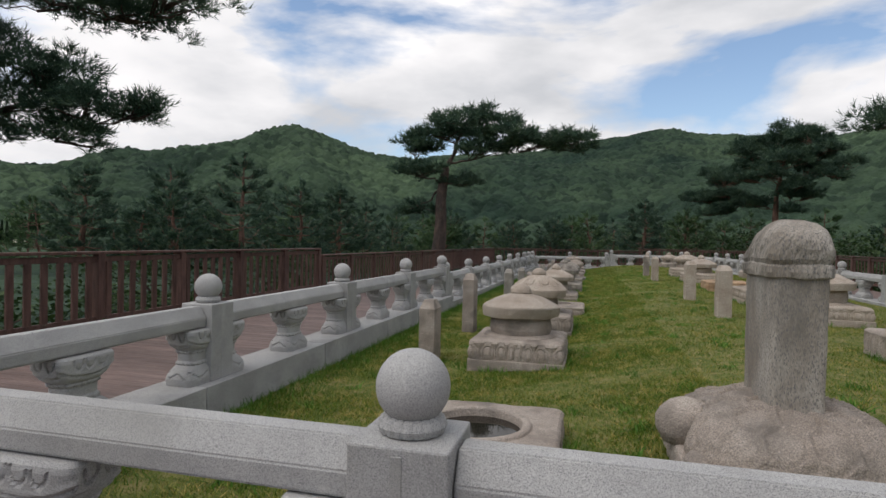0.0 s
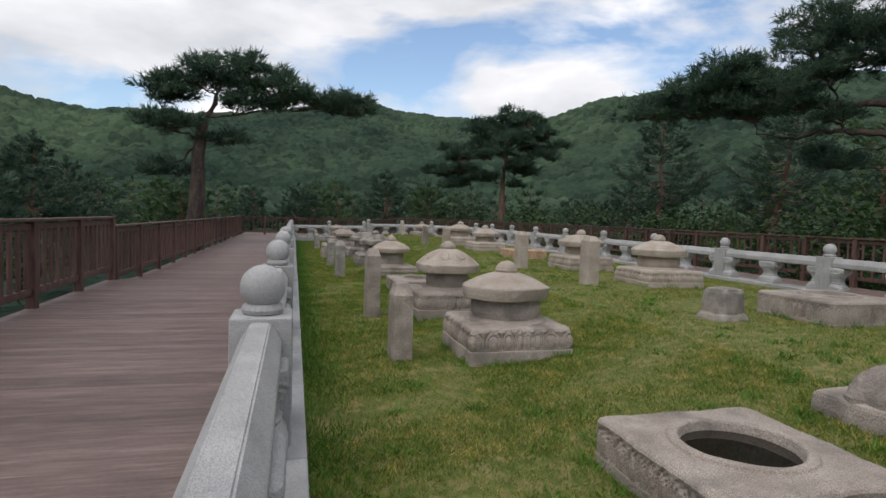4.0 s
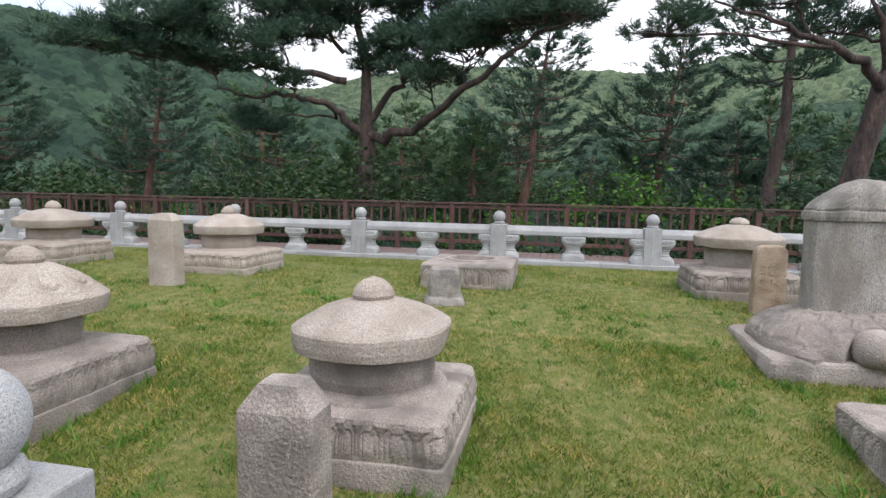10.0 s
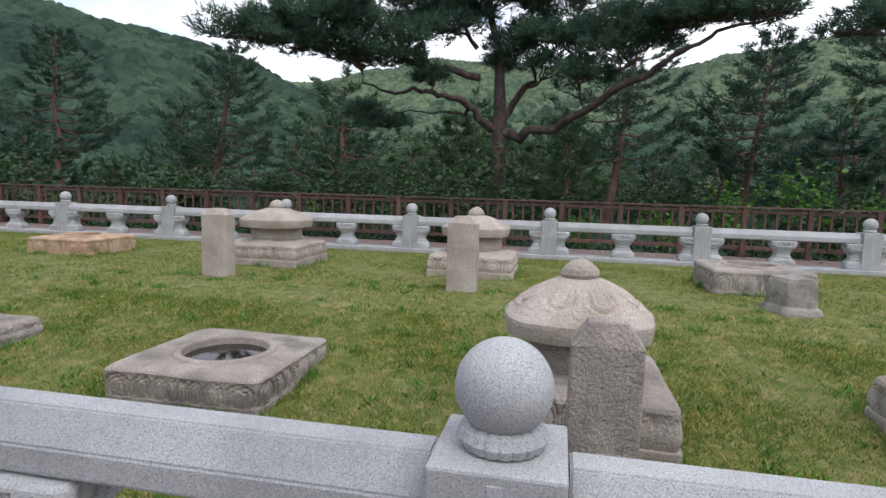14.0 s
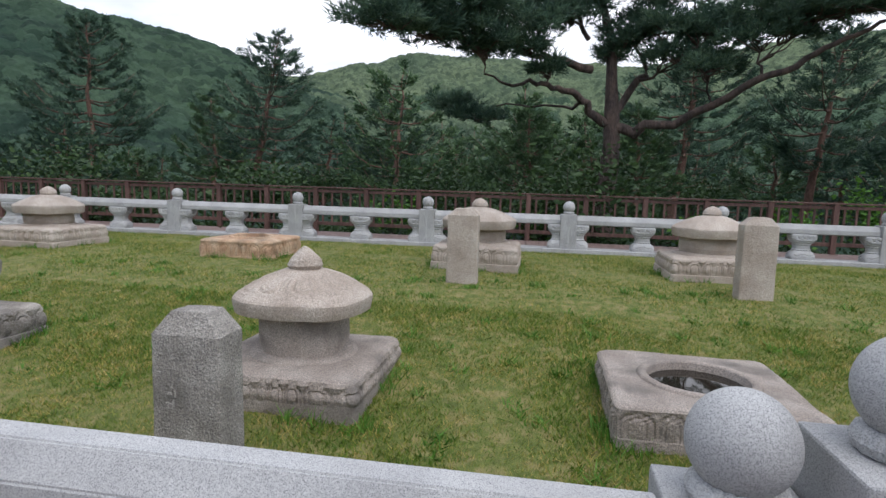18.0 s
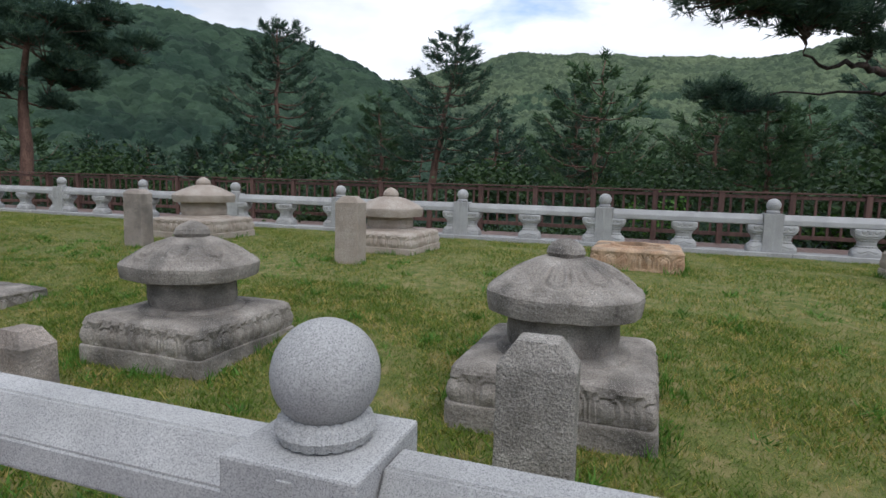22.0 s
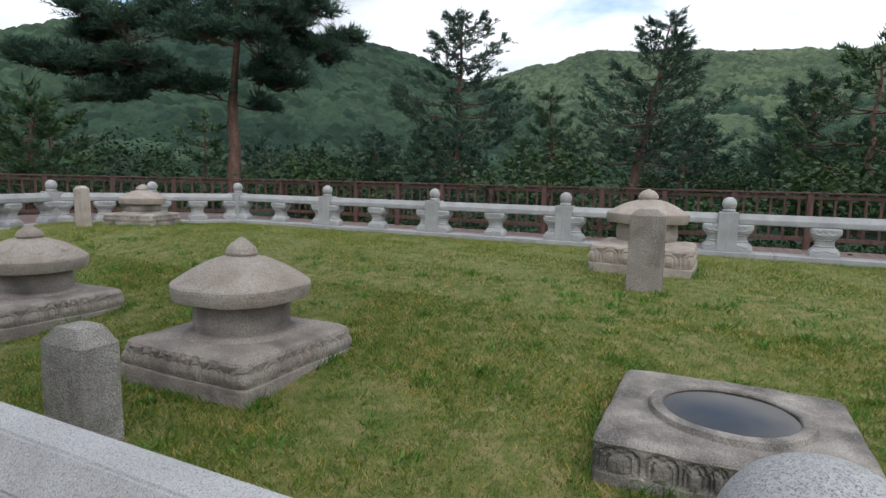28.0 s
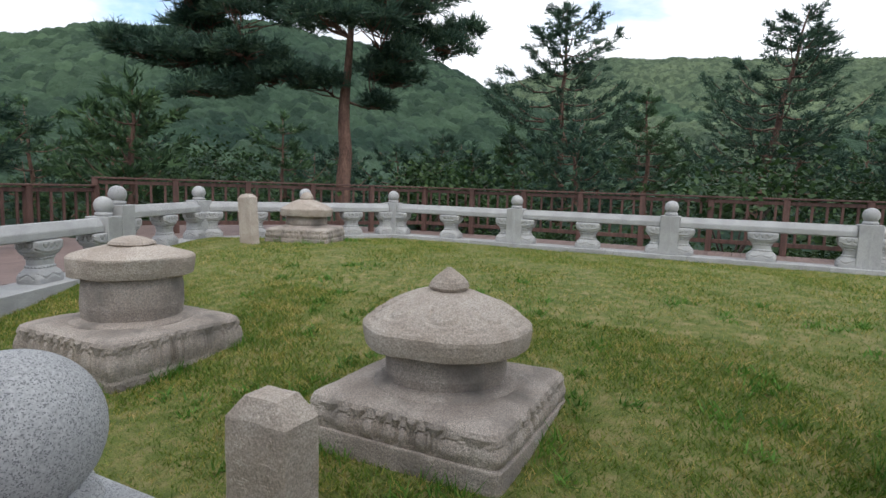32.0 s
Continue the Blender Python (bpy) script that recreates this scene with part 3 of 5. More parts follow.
def balustrade(posts, z, label, wall_down, width=0.46, rise=lambda y: 0.0):
    """posts: points along one line. A rail, a middle support and two half supports in each bay, coping stones under all."""
    ob = thing("stone_balustrade", pose(0, 0, 0), label, "balustrade", "granite balustrades round the lawn")
    for x, y, yaw, own in posts["posts"]:
        add_post(ob, x, y, z + rise(y), yaw)
    for (x0, y0), (x1, y1) in posts["bays"]:
        d = math.hypot(x1 - x0, y1 - y0)
        ux, uy = (x1 - x0) / d, (y1 - y0) / d
        yaw = math.degrees(math.atan2(uy, ux))
        clear = d - POST - 0.01
        part("rail", rail_mesh(clear), None, ob, "", pose((x0 + x1) / 2, (y0 + y1) / 2, z + 0.467 + (rise(y0) + rise(y1)) / 2, 0, -math.degrees(math.atan((rise(y1) - rise(y0)) / d)), yaw))
        for k in (POST / 2 + 0.02, d / 2, d - POST / 2 - 0.02):
            add_support(ob, x0 + ux * k, y0 + uy * k, z + rise(y0) + (rise(y1) - rise(y0)) * k / d, yaw)
    for (x0, y0), (x1, y1) in posts["copings"]:
        d = math.hypot(x1 - x0, y1 - y0)
        yaw = math.degrees(math.atan2(y1 - y0, x1 - x0))
        stones = max(1, round(d / 2.0))
        for k in range(stones):
            f = (k + 0.5) / stones
            c = box((d / stones - 0.006, width, 0.13 + wall_down), (0, 0, -(0.13 + wall_down) / 2), 0.006, 1)
            part("coping_stone", c, M_GRANITE, ob, "", pose(x0 + (x1 - x0) * f, y0 + (y1 - y0) * f, z + rise(y0 + (y1 - y0) * f), 0, 0, yaw))
    return ob


def line(points, yaw):
    return {"posts": [(x, y, yaw, 1) for x, y in points], "bays": list(zip(points, points[1:])), "copings": []}


west_a = [(WEST, y) for y in (4.345, 7.135, 9.873, 12.463)]
run = line(west_a, 0)
run["bays"].insert(0, ((WEST, SOUTH), west_a[0]))
run["copings"] = [((WEST, SOUTH + 0.23), (WEST, STEP_Y))]
balustrade(run, TOP_A, "pale granite balustrade with ball posts on a low wall", 0.4)
west_b = [(WEST, y) for y in (12.778, 15.39, 18.115, 20.865, 23.63, 26.375, 29.06, 31.2)]
run = line(west_b + [NW], 0)
run["posts"][-1] = (*NW, 13, 1)
run["copings"] = [((WEST, STEP_Y + 0.002), (WEST, NW[1] + 0.1))]
balustrade(run, TOP_B, "lower stretch of pale granite balustrade beside the wooden deck", 0.4, rise=lambda y: 0.006 * smooth(20.9, 23.6, y))
east = [(EAST, SOUTH)] + [(EAST, 4.464 + 2.742 * k) for k in range(11)] + [NE]
run = line(east, 0)
run["copings"] = [((EAST, SOUTH - 0.23), (EAST, NE[1] + 0.08))]
balustrade(run, TOP_A, "long pale granite balustrade with ball posts along the walkway", 0.25)
south = [(WEST, SOUTH), (-0.394, SOUTH), (4.13, SOUTH)]
run = line(south, 90)
run["bays"].append((south[-1], (EAST, SOUTH)))
run["copings"] = [((WEST - 0.23, SOUTH), (EAST - 0.232, SOUTH))]
balustrade(run, TOP_A, "pale granite balustrade that closes the lawn across its end", 0.35)
ne_mid = ((NE[0] + APEX[0]) / 2, (NE[1] + APEX[1]) / 2)
run = line([ne_mid, APEX], 0)
run["posts"] = [(*ne_mid, -31.6, 1), (*APEX, 0, 1)]
run["bays"].insert(0, (NE, ne_mid))
run["copings"] = [(NE, APEX)]
balustrade(run, TOP_A - 0.003, "granite balustrade on the slanting side of the lawn's end", 0.25)
hi, lo = (1.33, 35.455), (1.05, 35.32)
run = line([hi], 26)
run["bays"] = [(APEX, hi)]
run["copings"] = [(APEX, NSTEP)]
balustrade(run, TOP_A - 0.006, "short upper granite balustrade on the slanting end", 0.35)
nw_mid = ((lo[0] + NW[0]) / 2, (lo[1] + NW[1]) / 2)
run = line([lo, nw_mid], 26)
run["bays"] = [(lo, nw_mid), (nw_mid, NW)]
run["copings"] = [(NSTEP, NW)]
balustrade(run, TOP_B - 0.003, "short lower granite balustrade on the slanting end", 0.35)

# ---- wooden deck ----
FENCE_W, FENCE_E, FENCE_S = -5.95, 8.75, -1.6


def plank_mesh(length, width=0.136):
    bm = box((length, width, 0.03), (0, 0, -0.015), 0.004, 1)
    return mesh_of(bm, "plank", M_DECK)


deck_w = tagged(new("deck"), "reddish-brown weathered wooden deck along the balustrade", "deck", kind="structure")
west_len = -(FENCE_W) + WEST - 0.24 + 0.05
PLANK_W = plank_mesh(west_len)
y = SOUTH - 0.2
while y < 37.0:
    slope = math.degrees(math.atan((deck_z(y + 0.07) - deck_z(y - 0.07)) / 0.14))
    part("plank", PLANK_W, None, deck_w, "", pose((FENCE_W - 0.05 + WEST - 0.24) / 2, y, deck_z(y), slope))
    y += 0.141
deck_s = tagged(new("deck"), "reddish-brown wooden deck across the end of the lawn", "deck", kind="structure")
PLANK_S = plank_mesh(3.45)
x = FENCE_W
while x < FENCE_E + 0.1:
    part("plank", PLANK_S, None, deck_s, "", pose(x, SOUTH - 0.26 - 1.73, DECK_A - 0.004, 0, 0, 90))
    x += 0.141
deck_e = tagged(new("deck"), "narrow wooden walkway behind the far balustrade", "deck", kind="structure")
bm = bmesh.new()
y = SOUTH - 0.2
while y < 37.4:
    x0 = EAST + 0.24
    if y > 34.5:
        x0 = EAST + 0.24 - (y - 34.5) * 1.62
    box((FENCE_E + 0.05 - x0, 0.136, 0.03), ((FENCE_E + 0.05 + x0) / 2, y, DECK_A - 0.015), bm=bm)
    y += 0.141
tagged(part("planks", bm, M_DECK, deck_e), kind="stuff")
bm = bmesh.new()
y = 33.6
while y < 40.0:
    x0, x1 = FENCE_W, min(3.3, (y - 33.3) * 2.05 - 3.4 - 0.5)
    y += 0.141
    if y < 37.1:
        x0 = WEST - 0.24
    if x1 > x0 + 0.1:
        box((x1 - x0, 0.136, 0.03), ((x0 + x1) / 2, y, DECK_B - 0.019), bm=bm)
    if y > 37.3:
        box((FENCE_E - 3.3, 0.136, 0.03), ((3.3 + FENCE_E) / 2, y, DECK_A - 0.019), bm=bm)
tagged(part("planks", bm, M_DECK, deck_e), kind="stuff")

# ---- wooden fence ----
POST_F = mesh_of(box((0.11, 0.11, 1.12), (0, 0, 0.5), 0.008, 1), "fence_post", M_FENCE)
BAR_F = mesh_of(box((0.045, 0.03, 0.74), (0, 0, 0.60), 0.004, 1), "baluster", M_FENCE)
SLAT_F = mesh_of(box((0.085, 0.03, 0.80), (0, 0, 0.55), 0.004, 1), "slat", M_FENCE)


def fence(p0, p1, z, label, bay, bars, mesh, first=True):
    ob = thing("wooden_fence", pose(0, 0, 0), label, "fence", "wooden fences round the terrace")
    d = math.hypot(p1[0] - p0[0], p1[1] - p0[1])
    yaw = math.degrees(math.atan2(p1[1] - p0[1], p1[0] - p0[0]))
    n = max(1, round(d / bay))
    top = mesh_of(box((d / n, 0.13, 0.035), (0, 0, 1.05), 0.006, 1), "top_rail", M_FENCE)
    upper = mesh_of(box((d / n - 0.11, 0.04, 0.07), (0, 0, 0.97), 0.004, 1), "upper_rail", M_FENCE)
    lower = mesh_of(box((d / n - 0.11, 0.04, 0.08), (0, 0, 0.20), 0.004, 1), "lower_rail", M_FENCE)
    for k in range(n + 1):
        f = k / n
        x, y = p0[0] + (p1[0] - p0[0]) * f, p0[1] + (p1[1] - p0[1]) * f
        if k or first:
            part("fence_post", POST_F, None, ob, "", pose(x, y, z, 0, 0, yaw))
        if k == n:
            break
        g = (k + 0.5) / n
        m = pose(p0[0] + (p1[0] - p0[0]) * g, p0[1] + (p1[1] - p0[1]) * g, z, 0, 0, yaw)
        for name, me in (("top_rail", top), ("upper_rail", upper), ("lower_rail", lower)):
            part(name, me, None, ob, "", m)
        for b in range(bars):
            h = (k + (b + 0.75) / (bars + 0.5)) / n
            part(mesh.name, mesh, None, ob, "", pose(p0[0] + (p1[0] - p0[0]) * h, p0[1] + (p1[1] - p0[1]) * h, z, 0, 0, yaw))
    return ob


fence((FENCE_W, FENCE_S), (FENCE_W, 12.1), DECK_A, "dark brown slatted wooden fence along the deck's edge", 1.5, 7, SLAT_F)
fence((FENCE_W, 12.3), (FENCE_W, 37.0), DECK_B, "lower stretch of dark brown slatted wooden fence", 1.65, 7, SLAT_F)
fence((FENCE_E, FENCE_S), (FENCE_E, 34.9), DECK_A, "brown wooden fence with thin bars behind the walkway", 1.26, 5, BAR_F)
fence((FENCE_E, 34.9), (3.2, 38.9), DECK_A, "brown wooden fence on the slanting end of the walkway", 1.3, 5, BAR_F, False)
fence((FENCE_W, 37.0), (3.2, 38.9), DECK_B, "brown wooden fence across the end of the deck", 1.3, 5, BAR_F, False)
fence((FENCE_W + 0.3, FENCE_S), (FENCE_E - 0.3, FENCE_S), DECK_A, "brown wooden fence behind the deck across the end", 1.5, 6, SLAT_F, False)


# ---- wedge lights on the deck ----
def wedge_light(x, y, z, yaw):
    ob = thing("deck_light", pose(x, y, z, 0, 0, yaw), "small black wedge-shaped floodlight on the wooden deck", "light", "wedge lights beside the balustrade")
    verts = [(-0.09, -0.11, 0), (0.11, -0.11, 0), (0.11, 0.11, 0), (-0.09, 0.11, 0), (0.085, -0.11, 0.13), (0.11, -0.11, 0.13), (0.11, 0.11, 0.13), (0.085, 0.11, 0.13)]
    faces = [(3, 2, 1, 0), (0, 1, 5, 4), (2, 3, 7, 6), (1, 2, 6, 5), (4, 5, 6, 7), (0, 4, 7, 3)]
    body = part("housing", raw_mesh("housing", verts, faces), M_METAL, ob)
    glass = raw_mesh("lens", [(-0.07, -0.085, 0.02), (0.075, -0.085, 0.128), (0.075, 0.085, 0.128), (-0.07, 0.085, 0.02)], [(0, 1, 2, 3)])
    part("lens", glass, M_METAL, ob, "", pose(-0.003, 0, 0.004))
    return ob


for k in range(7):
    wedge_light(WEST - 0.42, 14.1 + 2.73 * k, DECK_B, 0)
wedge_light(2.61, SOUTH + 0.12, TOP_A, 90)


# ---- old stones on the lawn ----
def petal_push(u, w, seed):
    """Lotus petals with round tops, cut in low relief: u counts petals along a side, w runs from 0 at the foot to 1 at the edge."""
    cell = math.floor(u)
    c = u - cell - 0.5
    d = 0.42 - (abs(c) if w < 0.5 else math.hypot(c, (w - 0.5) * 1.12))
    worn = min(1.0, max(0.15, 0.78 + 0.9 * noise.noise(Vector((u * 0.31, seed, w * 0.8)))))
    groove = math.exp(-(d / 0.06) ** 2) + 0.85 * math.exp(-((d - 0.18) / 0.05) ** 2)
    swell = min(1.0, max(0.0, d / 0.3))
    return worn * (-0.018 * groove + 0.004 * swell) * min(1.0, max(0.0, (0.98 - w) * 7), w * 8)


def stone_base(half, h, tiers, carve_n, seed, slant=1.0):
    """A square plinth with a rounded, petal-carved upper edge; tiers 2 adds a plain lower slab."""
    if tiers == 2:
        low = [(-0.1, half, half, 30), (0.06, half, half, 30), (h * 0.34, half * 0.998, half * 0.998, 30), (h * 0.365, half * 0.994, half * 0.994, 28), (h * 0.375, half * 0.968, half * 0.968, 26)]
        z0 = h * 0.39
    else:
        low = [(-0.12, half * 0.97, half * 0.97, 24), (0.05, half * 0.98, half * 0.98, 24)]
        z0 = h * 0.22
    edge = 0.065
    up = []
    for k in range(11):
        z = z0 + (h - edge - z0) * k / 10
        q = half * (0.972 + 0.02 * math.sin(math.pi * min(1, k / 8)))
        up.append((z, q, q, 24))
    for k in range(1, 5):
        a = k / 4 * math.pi / 2
        up.append((h - edge + edge * math.sin(a), half * 0.985 - edge * (1 - math.cos(a)), half * 0.985 - edge * (1 - math.cos(a)), 22 - k))
    up += [(h * 1.012, half * 0.8, half * 0.8, 7), (h * 1.03, half * 0.68, half * 0.68, 3), (h * 1.035, 0.05, 0.05, 2)]
    first = len(low)
    count = round(2 * half / 0.162)

    def cut(a, k, s):
        if not carve_n or k < first or k > first + 13:
            return 0
        u = math.tan(a % (math.pi / 2) - math.pi / 4) * 0.5 + 0.5
        u += noise.noise(Vector((u * 5, seed, 0.3))) * 0.018 * slant
        return petal_push(u * count, (k - first) / 13, seed + math.floor(a / (math.pi / 2)) * 3.1)
    return loft(low + up, 440, 0.008, 3.0, seed, cut)


def lid_mesh(r, rim, dome, power, petals, seed, broken=0.0):
    """A round lid with an upright rim and a swelling dome; petals: how many lotus petals lie round it in low relief."""
    levels = [(0.012, r * 0.70, r * 0.70, power), (0.0, r * 0.94, r * 0.94, power), (0.006, r * 0.972, r * 0.972, power), (rim * 0.35, r * 0.99, r * 0.99, power), (rim * 0.7, r, r, power), (rim - 0.014, r * 0.998, r * 0.998, power), (rim, r * 0.972, r * 0.972, power)]
    steps = 32 if petals else 12
    for k in range(1, steps + 1):
        f = 0.972 - (0.972 - 0.22) * k / steps
        levels.append((rim + dome * (1.0 - (max(0.0, f - 0.2) / 0.772) ** 1.5), r * f, r * f, 2 + (power - 2) * f))
    levels.append((rim + dome, 0.03, 0.03, 2))

    def cut(a, k, s):
        d = 0.0
        if broken and math.cos(a - broken) > 0.55 and k <= 5:
            d -= 0.07 * (math.cos(a - broken) - 0.55) * (6 - k) / 3
        return d + 0.014 * noise.noise(Vector((math.cos(a) * 2.3, math.sin(a) * 2.3, seed)))
    me = loft(levels, 360 if petals else 144, 0.007 if petals else 0.009, 4.0, seed, cut)
    if petals:
        for v in me.vertices:
            f = math.hypot(v.co.x, v.co.y) / r
            if v.co.z < rim or f < 0.24 or f > 0.985:
                continue
            worn = min(1.0, max(0.2, 0.8 + 0.8 * noise.noise(v.co * 3.0 + Vector((seed, 0, 0)))))
            for count, turn, reach in ((petals, 0.0, 0.70), (petals, 0.5, 0.80)):
                c = (math.atan2(v.co.y, v.co.x) / (2 * math.pi) * count + turn) % 1.0 - 0.5
                if turn and abs(c) > 0.17:
                    continue
                c *= 0.75 + 0.3 * f
                d = 0.40 - (abs(c) * (1.35 - 0.35 * min(1.0, f / reach)) if f < reach else math.hypot(c, (f - reach) * 2.3))
                lift = min(1.0, max(0.0, f - 0.44) * 5) * worn * (0.008 * math.exp(-(d / 0.05) ** 2) - 0.012 * math.exp(-((d - 0.11) / 0.045) ** 2) + 0.008 * math.exp(-((d - 0.21) / 0.04) ** 2) - 0.005 * math.exp(-((d - 0.29) / 0.035) ** 2)) * (0.5 if turn else 1.0)
                steep = dome / r * 1.94 * (max(0.0, f - 0.2) / 0.772) ** 0.5
                out = lift * steep / math.hypot(1.0, steep) / max(0.05, f * r)
                v.co.x, v.co.y, v.co.z = v.co.x * (1 + out), v.co.y * (1 + out), v.co.z + lift / math.hypot(1.0, steep)
    return me


def knob_mesh(r, h, pointed, seed):
    if pointed:
        lv = [(0, r * 0.9, r * 0.9, 2), (h * 0.2, r * 1.04, r * 1.04, 2), (h * 0.42, r * 0.93, r * 0.93, 2), (h * 0.62, r * 0.72, r * 0.72, 2), (h * 0.82, r * 0.42, r * 0.42, 2), (h, r * 0.1, r * 0.1, 2)]
    else:
        lv = [(0, r * 0.92, r * 0.92, 2), (h * 0.22, r * 1.03, r * 1.03, 2), (h * 0.48, r * 0.95, r * 0.95, 2), (h * 0.7, r * 0.76, r * 0.76, 2), (h * 0.88, r * 0.48, r * 0.48, 2), (h, r * 0.1, r * 0.1, 2)]
    return loft(lv, 32, 0.008, 6.0, seed)


def stupa(x, y, top, seed, label, mat=M_OLD, half=0.565, base_h=0.36, tiers=2, carve=7, body_r=0.34, lid_r=0.46, rim=0.13, dome=0.16, power=2.2,
          petals=0, knob_r=0.115, knob_h=0.13, pointed=False, broken=0.0, yaw=0.0, tilt=0.0):
    """A low stone stupa: plinth, drum, lid and knob, its top at height `top`."""
    z = on_lawn(x, y) - 0.03
    ob = thing("stone_stupa", pose(x, y, z, 0, 0, yaw), label, "stupa", "old stone stupas on the lawn")
    part("plinth", stone_base(half, base_h, tiers, carve, seed), mat, ob)
    b0 = base_h * 1.04
    body_h = top - z - b0 - rim - dome - knob_h
    drum = [(b0 - 0.03, body_r * 1.27, body_r * 1.27, 2), (b0 + 0.004, body_r * 1.22, body_r * 1.22, 2), (b0 + 0.02, body_r * 1.12, body_r * 1.12, 2), (b0 + 0.026, body_r * 0.99, body_r * 0.99, 2), (b0 + body_h * 0.35, body_r * 1.03, body_r * 1.03, 2),
            (b0 + body_h * 0.75, body_r * 1.02, body_r * 1.02, 2), (b0 + body_h * 1.02, body_r * 0.97, body_r * 0.97, 2)]
    part("drum", loft(drum, 64, 0.010, 3.5, seed + 3), mat, ob)
    l0 = b0 + body_h
    part("lid", lid_mesh(lid_r, rim, dome, power, petals, seed + 7, broken), M_TAN if mat is M_OLD else mat, ob, "", pose(0, 0, l0 - 0.004, tilt, 0, 0))
    part("knob", knob_mesh(knob_r, knob_h + 0.02, pointed, seed + 9), M_TAN if mat is M_OLD else mat, ob, "", pose(0, 0, l0 + rim + dome - 0.012, tilt, 0, 0))
    return ob


# the row beside the deck
stupa(-0.70, 7.14, 1.066, 11.0, "weathered granite stupa with a chipped round lid on carved plinth", broken=5.4, carve=4, lid_r=0.47, body_r=0.365, rim=0.135, dome=0.14, knob_r=0.12, knob_h=0.11, base_h=0.37, tilt=-1)
stupa(-0.70, 9.62, 1.165, 23.0, "weathered granite stupa with a petal-carved lid and round knob", carve=4, petals=8, power=2.5, body_r=0.31, lid_r=0.46, dome=0.215, knob_h=0.105, base_h=0.39)
stupa(-0.71, 14.77, 1.07, 31.0, "weathered granite stupa with lotus-carved lid and bud knob", tiers=1, carve=7, petals=8, power=2.5, body_r=0.295, rim=0.11, dome=0.16, lid_r=0.44, knob_h=0.14, pointed=True, base_h=0.20)
stupa(-0.66, 17.93, 1.075, 43.0, "dark lichened granite stupa with a thick petal-carved lid", M_DARKOLD, carve=4, petals=9, power=2.3, body_r=0.325, lid_r=0.46, dome=0.19, knob_h=0.09, base_h=0.33)
stupa(-0.67, 20.70, 1.05, 57.0, "dark lichened granite stupa with a petal-carved eight-sided lid", M_DARKOLD, half=0.545, carve=5, petals=8, power=2.5, body_r=0.305, lid_r=0.455, rim=0.12, dome=0.18, knob_r=0.125, knob_h=0.10, base_h=0.33)
stupa(-0.72, 26.86, 0.97, 61.0, "granite stupa with a domed lid and pointed knob", half=0.585, carve=5, tiers=2, body_r=0.33, lid_r=0.47, rim=0.12, dome=0.18, knob_r=0.11, knob_h=0.125, pointed=True, base_h=0.28)
stupa(-0.66, 29.60, 0.91, 73.0, "granite stupa with a rounded lid on a deeply carved plinth", carve=5, petals=8, body_r=0.335, lid_r=0.465, rim=0.12, dome=0.175, knob_r=0.108, knob_h=0.11, pointed=True, base_h=0.28)
stupa(-0.75, 32.19, 0.92, 83.0, "granite stupa with a flat worn lid beside the balustrade", carve=4, tiers=1, body_r=0.34, lid_r=0.415, rim=0.15, dome=0.07, knob_r=0.16, knob_h=0.05, base_h=0.32, broken=4.0)
# the row along the far side
stupa(3.96, 3.86, 1.33, 91.0, "granite stupa with a broad flat lid behind the tortoise", M_OLD, half=0.60, carve=4, lid_r=0.52, body_r=0.38, knob_h=0.08, dome=0.15, base_h=0.36)
stupa(3.88, 10.95, 1.315, 97.0, "tan granite stupa with a smooth lid", M_TAN, half=0.6, carve=4, lid_r=0.49, body_r=0.38, knob_h=0.11, base_h=0.34)
stupa(3.88, 14.08, 1.325, 101.0, "tan granite stupa with scroll-carved plinth", M_TAN, half=0.6, carve=4, lid_r=0.52, body_r=0.37, knob_h=0.12, power=2.6, base_h=0.36)
stupa(3.77, 21.08, 1.28, 103.0, "tan granite stupa with a low rounded lid", M_TAN, half=0.6, carve=4, lid_r=0.48, body_r=0.34, knob_h=0.12, base_h=0.33)
stupa(3.84, 24.60, 1.36, 107.0, "tan granite stupa with a domed lid", M_TAN, half=0.6, carve=4, lid_r=0.49, body_r=0.36, knob_h=0.12, base_h=0.36)
stupa(4.47, 34.93, 1.19, 109.0, "small tan granite stupa at the lawn's far corner", M_OLD, half=0.55, carve=4, lid_r=0.44, body_r=0.35, knob_h=0.11, base_h=0.28, yaw=20)


